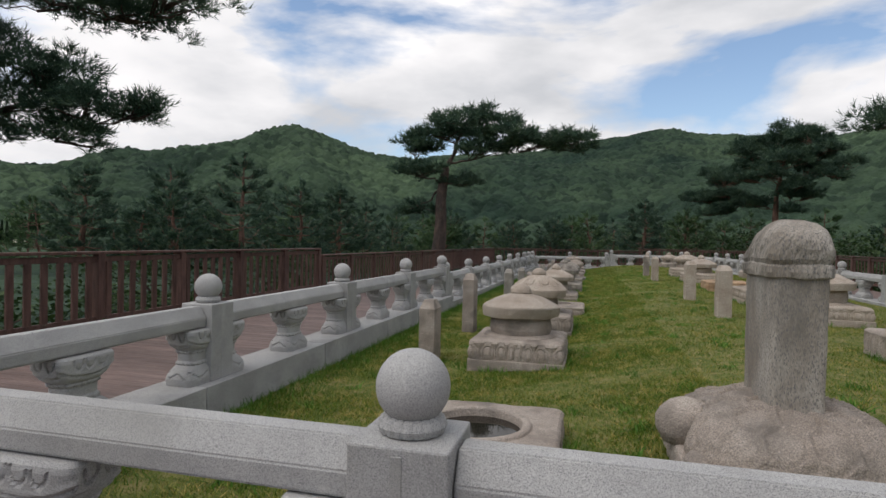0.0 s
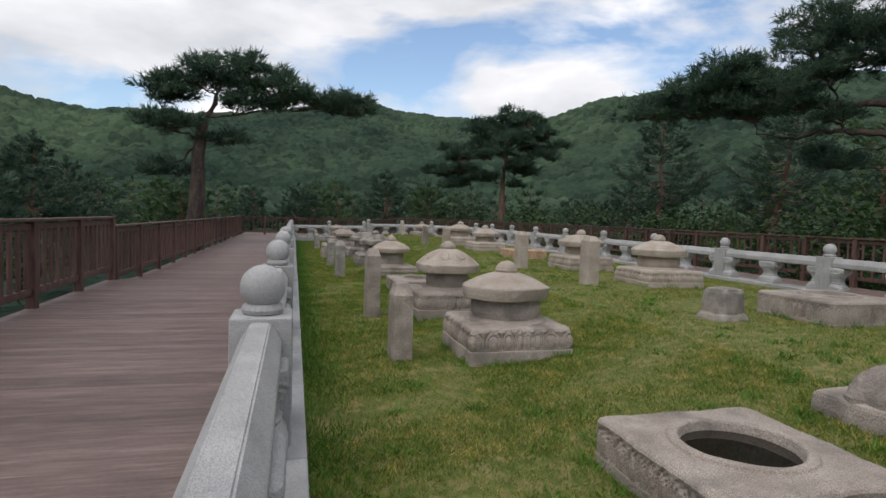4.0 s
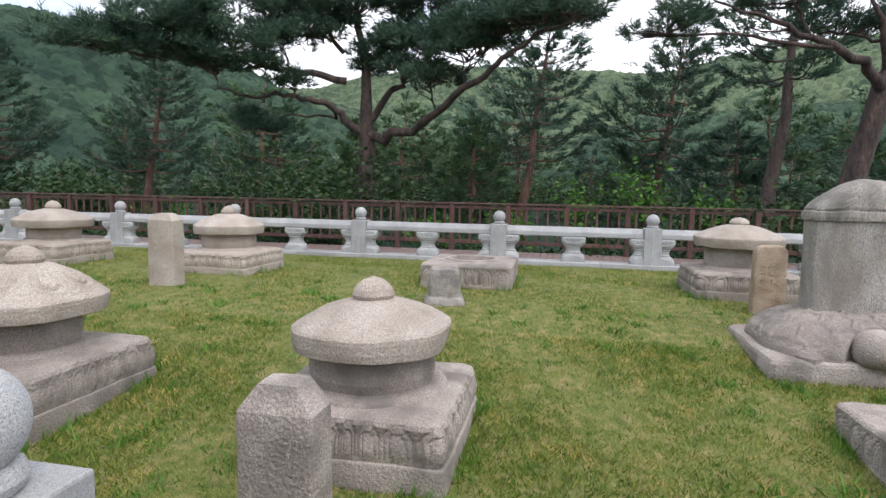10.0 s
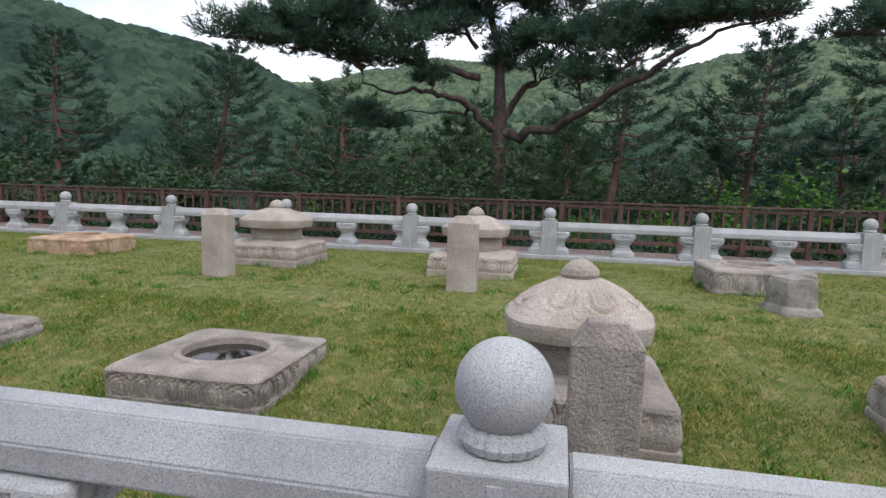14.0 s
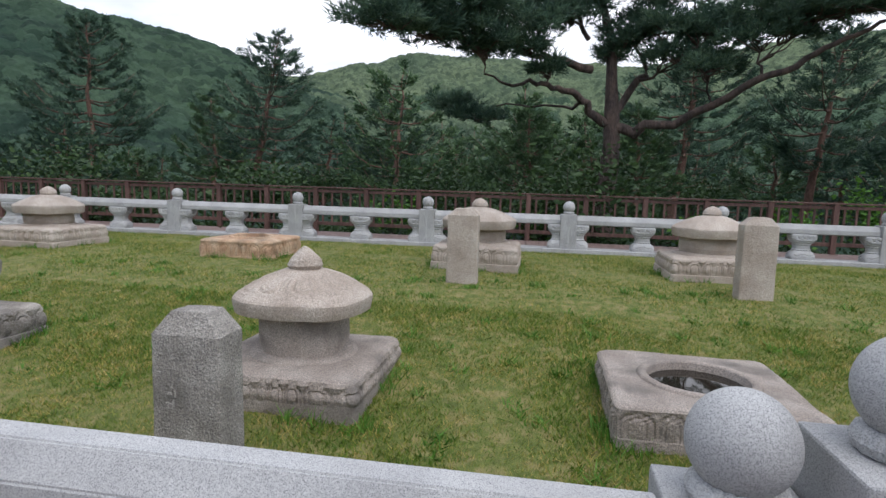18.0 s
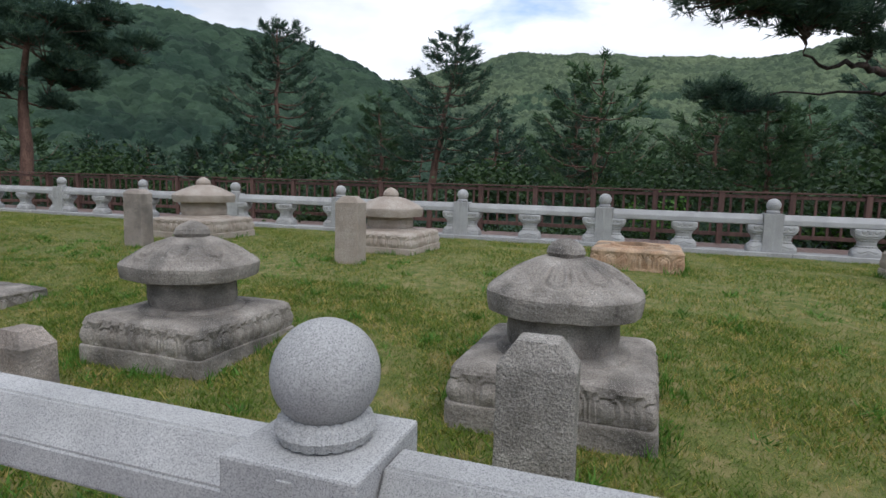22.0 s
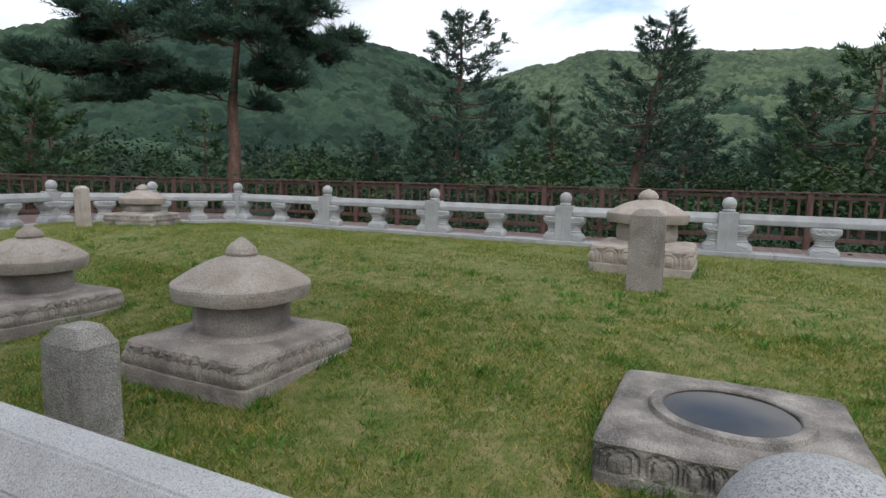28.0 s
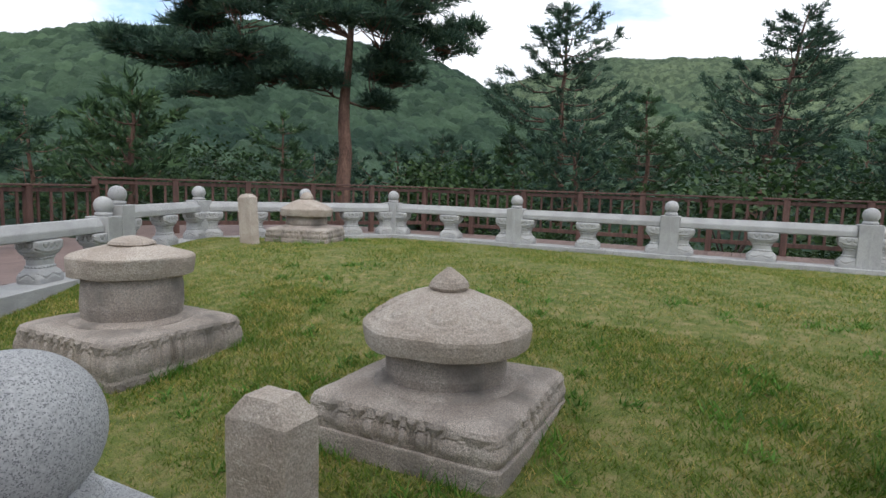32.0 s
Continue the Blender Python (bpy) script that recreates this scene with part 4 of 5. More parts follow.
def marker(x, y, top, wx, wy, seed, label, mat=M_OLD, chamfer=0.07, yaw=0.0, lean=0.0, tip=0.0):
    """An upright square marker stone with a cut top and faint worn letters on its face."""
    z = on_lawn(x, y) - 0.05
    h = top - z
    ob = thing("marker_stone", pose(x, y, z, tip, lean, yaw), label, "marker stone", "upright marker stones")
    n = 14
    body = h - chamfer
    lv = [(body * k / n, wx / 2 * (1 - 0.02 * k / n), wy / 2 * (1 - 0.02 * k / n), 22) for k in range(n + 1)]
    for k in range(1, 7):
        f = k / 6
        lv.append((body + chamfer * 0.96 * f, wx / 2 * (0.978 - 0.34 * f), wy / 2 * (0.978 - 0.46 * f), 22 - 3 * f))
    lv += [(h - 0.004, wx / 2 * 0.56, wy / 2 * 0.46, 12), (h, wx / 2 * 0.4, wy / 2 * 0.36, 8)]
    part("shaft", loft(lv, 160, 0.005, 6.0, seed), mat, ob)
    rng = random.Random(int(seed * 10))
    bm = bmesh.new()
    rows = int((h - chamfer - 0.16) / 0.085)
    for r in range(rows):
        for side in (-0.24, 0.2):
            for q in range(6):
                long = rng.random() < 0.5
                s = (0.004, 0.034 if long else 0.007, 0.007 if long else 0.034)
                face = Vector((-wx / 2 * 0.985, side * wy + rng.uniform(-0.022, 0.022), h - chamfer - 0.09 - r * 0.085 + rng.uniform(-0.026, 0.026)))
                shift = noise.noise_vector(face * 6.0 + Vector((seed, seed * 1.7, seed * 0.6))) * 0.005
                box(s, tuple(face + shift), bm=bm)
    if rows:
        tagged(part("worn_letters", bm, mat, ob, "faint worn carved strokes"), kind="stuff")
    return ob


marker(-1.86, 7.12, 0.83, 0.21, 0.325, 3.1, "short weathered marker stone in front of a stupa", chamfer=0.11)
marker(-1.84, 9.54, 1.04, 0.20, 0.31, 5.3, "tall weathered marker stone with a cut top", chamfer=0.10)
marker(-1.90, 14.80, 0.90, 0.22, 0.355, 7.7, "grey marker stone with sloping shoulders and worn letters", M_MARK, chamfer=0.11)
marker(-1.93, 17.86, 0.81, 0.20, 0.31, 9.1, "grey marker stone with worn letters before a stupa", M_MARK, chamfer=0.10)
marker(-1.97, 20.68, 0.55, 0.21, 0.29, 12.9, "low grey marker stone", chamfer=0.09)
marker(-1.98, 26.74, 0.62, 0.22, 0.35, 13.7, "pale marker stone with sloping shoulders", M_MARK, chamfer=0.09)
marker(-1.88, 29.75, 0.55, 0.20, 0.31, 15.1, "pale marker stone with worn letters", M_TAN, chamfer=0.09)
marker(-1.85, 32.1, 0.66, 0.18, 0.26, 17.1, "pale marker stone by the end of the row", chamfer=0.08)
marker(2.37, 10.88, 1.26, 0.22, 0.36, 18.3, "tall tan marker stone on the lawn", M_TAN, chamfer=0.09)
marker(2.33, 14.1, 1.24, 0.22, 0.36, 19.7, "tall pale marker stone before a stupa", M_TAN, chamfer=0.08)
marker(2.28, 20.95, 1.19, 0.22, 0.33, 21.3, "tall tan marker stone with sloping shoulders", M_TAN, chamfer=0.08)
marker(2.31, 24.42, 1.18, 0.22, 0.34, 23.9, "tall grey-tan marker stone", M_OLD, chamfer=0.07)
marker(3.30, 35.1, 1.16, 0.17, 0.27, 25.7, "tall tan marker stone that leans a little", M_TAN, chamfer=0.06, lean=2, tip=-6)


def basin(x, y, top, half, hole, seed, label, mat=M_OLD, h=0.34, water=0.045, carve=6, rim=0.06, lip=1.05):
    """A square stone block with a round hollow, a raised rim, and rain water in it."""
    z = on_lawn(x, y) - 0.03
    h = top - z
    ob = thing("stone_basin", pose(x, y, z), label, "stone basin", "square stone basins")
    n = 400
    rings = []
    for lz, s, p in [(-0.1, 0.985, 24), (h * 0.17, 0.99, 24)] + [(h * (0.2 + 0.06 * k), 0.985 + 0.012 * math.sin(k * 0.3), 24) for k in range(11)] + [(h * 0.87, 0.99, 22), (h * 0.92, 0.972, 20), (h * 0.955, 0.945, 18), (h * 0.968, 0.89, 14)]:
        rings.append([(lz, q) for q in square_ring(half * s, half * s, p, n)])
    for lz, r in [(h * 0.97, hole + rim + 0.03), (h * 0.975, hole + rim + 0.005), (h * (lip - 0.025), hole + rim - 0.004), (h * (lip - 0.004), hole + rim - 0.016), (h * lip, hole + 0.022), (h * (lip - 0.01), hole + 0.008), (h * (lip - 0.04), hole), (h * 0.85, hole * 0.97), (h * 0.55, hole * 0.93), (h * 0.42, hole * 0.8), (h * 0.4, 0.03)]:
        rings.append([(lz, q) for q in square_ring(r, r, 2, n)])
    verts, faces = [], []
    for k, ring in enumerate(rings):
        for lz, (px, py, a) in ring:
            d = 1.0
            if carve and 2 <= k <= 13:
                u = math.tan(a % (math.pi / 2) - math.pi / 4) * 0.5 + 0.5
                d += 1.3 * petal_push(u * (carve + 2), (k - 2) / 11, seed + math.floor(a / (math.pi / 2)) * 2.3) / half
            v = Vector((px * d, py * d, lz))
            s = 0.010 if k < 17 else 0.006
            v += noise.noise_vector(v * 3.4 + Vector((seed, 0, seed))) * s + noise.noise_vector(v * 13 + Vector((seed, 0, 1))) * s * 0.35
            verts.append(tuple(v))
    for k in range(len(rings) - 1):
        for i in range(n):
            j = (i + 1) % n
            faces.append((k * n + i, k * n + j, (k + 1) * n + j, (k + 1) * n + i))
    faces.append(tuple(reversed(range(n))))
    faces.append(tuple(range((len(rings) - 1) * n, len(rings) * n)))
    part("block", raw_mesh("block", verts, faces), mat, ob)
    if water is not None:
        bm = bmesh.new()
        bmesh.ops.create_circle(bm, cap_ends=True, segments=48, radius=hole * 0.985)
        part("water", bm, M_WATER, ob, "dark rain water in the hollow", pose(0, 0, h - water))
    return ob


basin(-0.60, 3.81, 0.36, 0.565, 0.31, 2.0, "carved square stone block with rain water in its round hollow", h=0.33)
basin(-0.56, 12.18, 0.335, 0.585, 0.31, 4.0, "carved square stone block with a deep water-filled hollow")
basin(-0.62, 23.65, 0.26, 0.585, 0.32, 6.0, "dark carved stone block with clear water in its hollow", M_DARKOLD, water=-0.01, lip=1.14, rim=0.065)
basin(3.85, 7.25, 0.68, 0.60, 0.30, 8.0, "square stone plinth with a shallow round hollow", M_OLD, water=None)
basin(3.80, 17.55, 0.635, 0.56, 0.28, 10.0, "reddish carved square plinth with a hollow top", M_RED, water=None, carve=5)

# ---- tortoise stele ----
z0 = on_lawn(0.9, 3.8) - 0.04
stele = thing("tortoise_stele", pose(1.23, 3.80, z0), "weathered granite tortoise that carries an upright stele on its back", "stele")
slab = [(0, 0.61, 0.72, 26), (0.06, 0.615, 0.722, 26), (0.13, 0.61, 0.715, 26), (0.155, 0.6, 0.705, 22), (0.168, 0.575, 0.68, 16), (0.17, 0.5, 0.62, 10)]
part("slab", loft(slab, 120, 0.016, 2.6, 1.0), M_OLD, stele)
shell = [(0.15, 0.575, 0.665, 3.4), (0.21, 0.575, 0.66, 3.2), (0.28, 0.555, 0.635, 2.9), (0.35, 0.505, 0.565, 2.6), (0.41, 0.415, 0.46, 2.4), (0.445, 0.30, 0.36, 2.3), (0.458, 0.2, 0.3, 3), (0.46, 0.05, 0.1, 2)]
shell_mesh = loft([(z, p, q, w) for z, p, q, w in shell[:1]] + [tuple(shell[k][c] + (shell[k + 1][c] - shell[k][c]) * j / 7 for c in range(4)) for k in range(len(shell) - 1) for j in range(7)] + shell[-1:], 300, 0.018, 4.2, 5.0)


def hex_gap(x, y, cell):
    """How near (0) a place is to the seam between six-sided plates."""
    near = sorted(math.hypot(x - cx, y - cy) for r in range(-4, 5) for q in range(-4, 5) for cx, cy in (((q + 0.5 * (r % 2)) * cell, r * cell * 0.866),))
    return near[1] - near[0]


for v in shell_mesh.vertices:
    if v.co.z > 0.24:
        g = hex_gap(v.co.x + 0.02, v.co.y, 0.21)
        v.co.z += 0.016 * math.exp(-(g / 0.014) ** 2) - 0.014 * math.exp(-((g - 0.04) / 0.016) ** 2)
    near = math.hypot((v.co.y + 0.02) / 0.25, (v.co.z - 0.15) / 0.27)
    if v.co.x < -0.25 and near < 1.0:
        v.co.x += 0.09 * smooth(0.0, 0.3, 1.0 - near)
part("shell", shell_mesh, M_OLD, stele, "tortoise shell carved with six-sided plates", smooth=True)
head = [(-0.15, 0.08, 0.08, 2), (-0.13, 0.14, 0.145, 2.3), (-0.06, 0.18, 0.175, 2.4), (0.01, 0.18, 0.172, 2.3), (0.06, 0.155, 0.15, 2.2), (0.10, 0.11, 0.105, 2.1), (0.12, 0.06, 0.06, 2), (0.125, 0.02, 0.02, 2)]
part("head", loft(head, 48, 0.014, 5.0, 8.0), M_OLD, stele, "worn round tortoise head", pose(-0.52, -0.02, 0.285), smooth=True)
foot = [(-0.02, 0.15, 0.10, 2.6), (0.02, 0.15, 0.10, 2.4), (0.05, 0.12, 0.08, 2.2), (0.065, 0.05, 0.04, 2)]
FOOT_T = loft(foot, 32, 0.01, 5.0, 9.0)
FOOT_T.materials.append(M_OLD)
for fx, fy, r in ((-0.45, -0.40, 25), (-0.45, 0.40, -25), (0.42, -0.42, -20), (0.42, 0.42, 20)):
    part("foot", FOOT_T, None, stele, "", pose(fx, fy, 0.16, 0, 0, r))
sh = 1.18
shaft = [(0.42, 0.145, 0.292, 11)] + [(0.42 + (sh - 0.42) * k / 10, 0.143, 0.290 + 0.001 * k, 11) for k in range(1, 11)]
part("shaft", loft(shaft, 96, 0.006, 5.0, 12.0), M_STELE, stele)
crown = [(sh - 0.012, 0.145, 0.292, 9), (sh, 0.166, 0.318, 8), (sh + 0.03, 0.170, 0.324, 8), (sh + 0.065, 0.168, 0.322, 8), (sh + 0.075, 0.160, 0.312, 7)]
for k in range(1, 15):
    f = k / 14
    crown.append((sh + 0.075 + 0.245 * math.sin(f * 1.5708), 0.16 * (1 - f ** 2.6) + 0.01, 0.31 * (1 - f ** 2.1) + 0.012, 7 - 4.4 * f))
crown_mesh = loft(crown, 180, 0.012, 9.0, 14.0, lambda a, k, s: 0.005 * noise.noise(Vector((a * 14, k * 1.1, 3.0))) if k > 4 else 0.003 * math.sin(a * 40))
for v in crown_mesh.vertices:
    up = min(1.0, max(0.0, (v.co.z - sh - 0.06) / 0.2))
    v.co.y -= 0.075 * up
    v.co.z -= up * 0.16 * max(0.0, v.co.y + 0.02)
part("crown", crown_mesh, M_STELE, stele, "worn gabled stele crown with scale carving")
rng = random.Random(5)

# ---- slab stele behind it, and a broken stump ----
z1 = on_lawn(2.72, 3.72) - 0.04
slab_stele = thing("slab_stele", pose(2.72, 3.885, z1), "small reddish-tan slab stele with a rounded carved head", "stele")
sl = [(0, 0.08, 0.16, 12), (0.4, 0.078, 0.157, 12), (0.66, 0.078, 0.155, 12), (0.715, 0.077, 0.148, 10), (0.75, 0.074, 0.125, 8), (0.765, 0.06, 0.10, 5)]
part("shaft", loft(sl, 72, 0.007, 6.0, 16.0), M_SLAB, slab_stele)
bm = bmesh.new()
for r in range(5):
    for c in range(3):
        for q in range(3):
            long = rng.random() < 0.5
            box((0.006, 0.03 if long else 0.007, 0.007 if long else 0.03), (-0.0785, -0.08 + 0.08 * c + rng.uniform(-0.02, 0.02), 0.56 - r * 0.085 + rng.uniform(-0.02, 0.02)), bm=bm)
tagged(part("worn_letters", bm, M_SLAB, slab_stele, "faint worn carved strokes"), kind="stuff")
z2 = on_lawn(2.27, 7.31) - 0.03
stump = thing("stone_stump", pose(2.27, 7.31, z2, 0, 0, 12), "broken carved stone stump with a flared foot on the lawn", "stone")
st = [(0, 0.25, 0.22, 9), (0.05, 0.25, 0.22, 9), (0.095, 0.235, 0.205, 8), (0.12, 0.205, 0.18, 9), (0.25, 0.20, 0.175, 10), (0.37, 0.19, 0.165, 9), (0.415, 0.17, 0.145, 6), (0.43, 0.08, 0.07, 3)]
part("stump", loft(st, 72, 0.014, 6.0, 18.0), M_DARKOLD, stump)
for k, (sx, sy, s) in enumerate(((0.46, 2.87, 0.075), (0.39, 2.74, 0.03))):
    c = loft([(0, s, s * 0.7, 3), (s * 0.4, s * 1.05, s * 0.75, 2.6), (s * 0.7, s * 0.6, s * 0.4, 2.2)], 20, 0.02, 7.0, 20.0 + k)
    tagged(part("stone_chip", c, M_TAN, None, "", pose(sx, sy, on_lawn(sx, sy) - 0.01)), "yellowish stone chip in the grass", "stone")


# ---- trees ----
def land_z(x, y):
    r = math.hypot(x, y - 14)
    return float(terrain(np.array([math.atan2(x, y - 14)]), np.array([r]))[2][0]) if r < 34 else -0.9 - 5.0 * smooth(24, 60, r)


def unit(v):
    return v / (np.linalg.norm(v, axis=1)[:, None] + 1e-9)


def shoots(base, axis, length, count, width, rng):
    """Pine shoots: a brush of needles round each axis, splayed to its tip."""
    n = len(base)
    b, d = np.repeat(base, count, axis=0), np.repeat(unit(axis), count, axis=0)
    size = length * np.repeat(rng.uniform(0.7, 1.25, n), count)[:, None]
    side = unit(np.cross(d, rng.normal(size=(n * count, 3))))
    root = b + d * size * rng.uniform(0.0, 0.75, n * count)[:, None]
    way = unit(d * 0.8 + side * rng.uniform(0.35, 0.85, n * count)[:, None])
    flat = unit(np.cross(way, rng.normal(size=(n * count, 3)))) * width
    return np.stack([root - flat, root + flat, root + way * size * rng.uniform(0.45, 0.7, n * count)[:, None]], 1)


def pad_shoots(centre, rx, ry, rz, per, rng):
    """Bases and axes of shoots in a ragged cushion made of small clumps with gaps between them."""
    clumps = int(9 + per * rx * ry)
    a, q = rng.uniform(0, 2 * np.pi, clumps), np.sqrt(rng.uniform(0, 1, clumps))
    q *= 0.92 + 0.3 * np.sin(a * 3 + rng.uniform(0, 6)) * rng.uniform(0.3, 1) + 0.16 * np.sin(a * 7 + rng.uniform(0, 6))
    c = np.stack([rx * q * np.cos(a), ry * q * np.sin(a), rz * ((1 - q ** 2) * rng.uniform(-0.25, 1.25, clumps) + 0.12 * rng.normal(size=clumps))], -1)
    k = rng.randint(0, clumps, clumps * 15)
    out = rng.normal(size=(len(k), 3))
    out[:, 2] = np.abs(out[:, 2]) * 0.9 + 0.15
    out = unit(out) + np.stack([np.cos(a[k]) * q[k], np.sin(a[k]) * q[k], np.zeros(len(k))], -1) * 0.55
    base = c[k] + unit(out) * rng.uniform(0.02, 0.17, len(k))[:, None] * np.array([1.2, 1.2, 0.8])
    return np.array(centre) + base, out, np.array(centre) + c


def bend(p0, p1, sag, wobble, rng, n=6):
    """A crooked limb from p0 to p1."""
    out = []
    for k in range(n + 1):
        f = k / n
        p = p0.lerp(p1, f)
        p.z += sag * math.sin(f * math.pi)
        if 0 < k < n:
            p += Vector(rng.uniform(-1, 1, 3)) * wobble
        out.append(p)
    return out


def build_tree(name, x, y, trunk, limbs, crown, label, mat_trunk, mat_crown, group, main=()):
    """trunk and limbs: (points, radii); crown: triangles. The root stands at (x, y)."""
    z = land_z(x, y) - 0.1
    ob = thing(name, pose(x, y, z), label, "tree", group)
    off = Vector((x, y, z))
    v, f = tube([p - off for p in trunk[0]], trunk[1], 12)
    part("trunk", raw_mesh("trunk", v, f), mat_trunk, ob, smooth=True)
    vs, fs = [], []
    for pts, rad in limbs:
        v, f = tube([p - off for p in pts], rad, 7)
        fs += [tuple(i + len(vs) for i in q) for q in f]
        vs += v
    for pts, rad in main:
        v, f = tube([p - off for p in pts], rad, 8)
        part("limb", raw_mesh("limb", v, f), mat_trunk, ob, smooth=True)
    if vs:
        tagged(part("branchwork", raw_mesh("branchwork", vs, fs), mat_trunk, ob, smooth=True), kind="stuff")
    part("crown", tri_mesh("crown", crown - np.array(off), mat_crown), None, ob)
    return ob


def spread_pine(x, y, fork, top, pads, seed, label, r0=0.3, tuft=0.3, per=26, count=8, width=0.012, mat=M_BARK, needles=M_NEEDLE, limbs=()):
    """A broad old pine: fork and top are points, limbs are crooked main limbs, pads are (x, y, z, rx, ry, rz) cushions of needles,
    each held by a bough that grows from the nearest wood."""
    rng = np.random.RandomState(seed)
    z = land_z(x, y) - 0.1
    fk, tp = Vector(fork), Vector(top)
    low = bend(Vector((x, y, z)), fk, 0, 0.06, rng, 5)
    high = bend(fk, tp, 0, 0.16, rng, 5)[1:]
    pts = low + high
    rad = [r0 * (1.3 - 0.5 * min(1, k / 5)) if k <= 5 else r0 * 0.66 * (1 - (k - 5) / 6.0) + 0.01 for k in range(len(pts))]
    wood = [(p, r) for p, r in zip(pts, rad)][5:]
    twigs, boughs, tri = [], [], []
    for line, r in limbs:
        path = []
        line = [Vector(p) for p in line]
        for p, q in zip(line, line[1:]):
            for k in range(3):
                path.append(p.lerp(q, k / 3) + Vector(rng.uniform(-1, 1, 3)) * (0.05 if path else 0))
        path.append(line[-1])
        radii = [max(0.025, r * (1 - 0.85 * k / (len(path) - 1))) for k in range(len(path))]
        boughs.append((path, radii))
        wood += list(zip(path, radii))
    near = sorted(pads, key=lambda p: (Vector(p[:3]) - fk).length)
    for px, py, pz, rx, ry, rz in near:
        end = Vector((px, py, pz))
        start, thick = min(wood, key=lambda w: (w[0] - end).length + 0.9 * max(0.0, w[0].z - pz + 0.15) + 0.25 * (w[0] - fk).length)
        reach = (end - start).length
        main = bend(start, end, -0.05 * reach, 0.07 * math.sqrt(reach), rng, 6)
        r = min(thick * 0.8, 0.02 + 0.022 * reach + 0.02 * r0)
        radii = [max(0.012, r * (1 - 0.75 * k / 6)) for k in range(7)]
        boughs.append((main, radii))
        wood += list(zip(main[2:], radii[2:]))
        base, axis, cen = pad_shoots((px, py, pz), rx, ry, rz * 1.5, per, rng)
        for q in range(10):
            tip = cen[rng.randint(len(cen))]
            twigs.append((bend(main[rng.randint(3, 7)], Vector(tip), 0.0, 0.06, rng, 3), [0.026, 0.02, 0.013, 0.006]))
        tri.append(shoots(base, axis, tuft, count, width, rng))
    return build_tree("pine_tree", x, y, (pts, rad), twigs, np.concatenate(tri), label, mat, needles, "pines round the terrace", boughs)


def tall_pine(x, y, h, seed, label, r0=0.15, lean=(0, 0), spread=0.30, bare=0.35, tuft=0.34, layers=11, twigs=16, count=9, width=0.02, mat=M_REDBARK, needles=M_NEEDLE, inner=0.2):
    """An upright pine: layers of four boughs that rise at their tips and shorten to the top, each a flat fan of twigs that end in shoots; dead stubs below.
    h is the height of its top."""
    rng = np.random.RandomState(seed)
    z = land_z(x, y) - 0.1
    tall = h - z
    foot, tip = Vector((x, y, z)), Vector((x + lean[0], y + lean[1], h))
    pts = bend(foot, tip, 0, 0.09, rng, 10)
    rad = [r0 * (1.1 - 1.05 * k / 10) + 0.01 for k in range(11)]

    def stem(f):
        k = min(9, int(f * 10))
        return pts[k].lerp(pts[k + 1], f * 10 - k)

    limbs, base, axis = [], [], []
    for w in range(layers * 4):
        u = min(0.97, max(0.0, ((w // 4) + rng.uniform(-0.2, 0.2)) / layers))
        start = stem(bare + (1 - bare) * u)
        a = w * 1.5708 + (w // 4) * 0.9 + rng.uniform(-0.5, 0.5)
        size = tall * spread * (0.72 + 0.28 * min(1.0, u * 3)) * (1 - u) ** 0.8 + 0.14
        ln = size * (rng.uniform(0.35, 0.7) if rng.random_sample() < 0.3 else rng.uniform(0.8, 1.2))
        rise = 0.05 + 0.5 * u + rng.uniform(-0.12, 0.12)
        way = Vector((math.cos(a), math.sin(a), 0))
        line = [start + way * ln * f + Vector((0, 0, ln * (rise * f * 0.6 + 0.26 * f ** 3 - 0.10 * math.sin(f * 3.14)))) for f in (0, 0.25, 0.5, 0.75, 1.0)]
        limbs.append((line, [max(0.007, (0.016 + 0.012 * ln) * (1 - k / 5)) for k in range(5)]))
        cross = Vector((-way.y, way.x, 0))
        for q in range(max(4, int(twigs * (0.3 + 0.45 * ln)))):
            f = inner + (1 - inner) * rng.random_sample() ** 0.7
            k = min(3, int(f * 4))
            p = line[k].lerp(line[k + 1], f * 4 - k)
            reach = ln * (0.5 - 0.34 * f) * rng.uniform(0.35, 1.15) * (1 if q % 2 else -1)
            end = p + cross * reach + way * abs(reach) * 0.8 + Vector((0, 0, 0.12 * abs(reach) + rng.uniform(-0.04, 0.06)))
            for g in range(4):
                base.append(tuple(p.lerp(end, (g + 0.6) / 4) + Vector(rng.normal(size=3)) * 0.05))
                d = (end - p).normalized() * 0.8 + way * 0.5 + Vector((rng.normal() * 0.35, rng.normal() * 0.35, 0.25 + 0.35 * rng.random_sample()))
                axis.append(tuple(d))
    for g in range(12):
        base.append(tuple(stem(0.985) + Vector(rng.normal(size=3)) * 0.07))
        axis.append((rng.normal() * 0.35, rng.normal() * 0.35, 1.0))
    for g in range(6):
        start = stem(bare * rng.uniform(0.35, 0.98))
        a, ln = rng.uniform(0, 6.28), rng.uniform(0.3, 1.1)
        limbs.append((bend(start, start + Vector((math.cos(a) * ln, math.sin(a) * ln, ln * rng.uniform(-0.1, 0.4))), -0.05, 0.05, rng, 4), [0.02, 0.016, 0.012, 0.008, 0.004]))
    tri = shoots(np.array(base), np.array(axis), tuft, count, width, rng)
    return build_tree("pine_tree", x, y, (pts, rad), limbs, tri, label, mat, needles, "pines round the terrace")


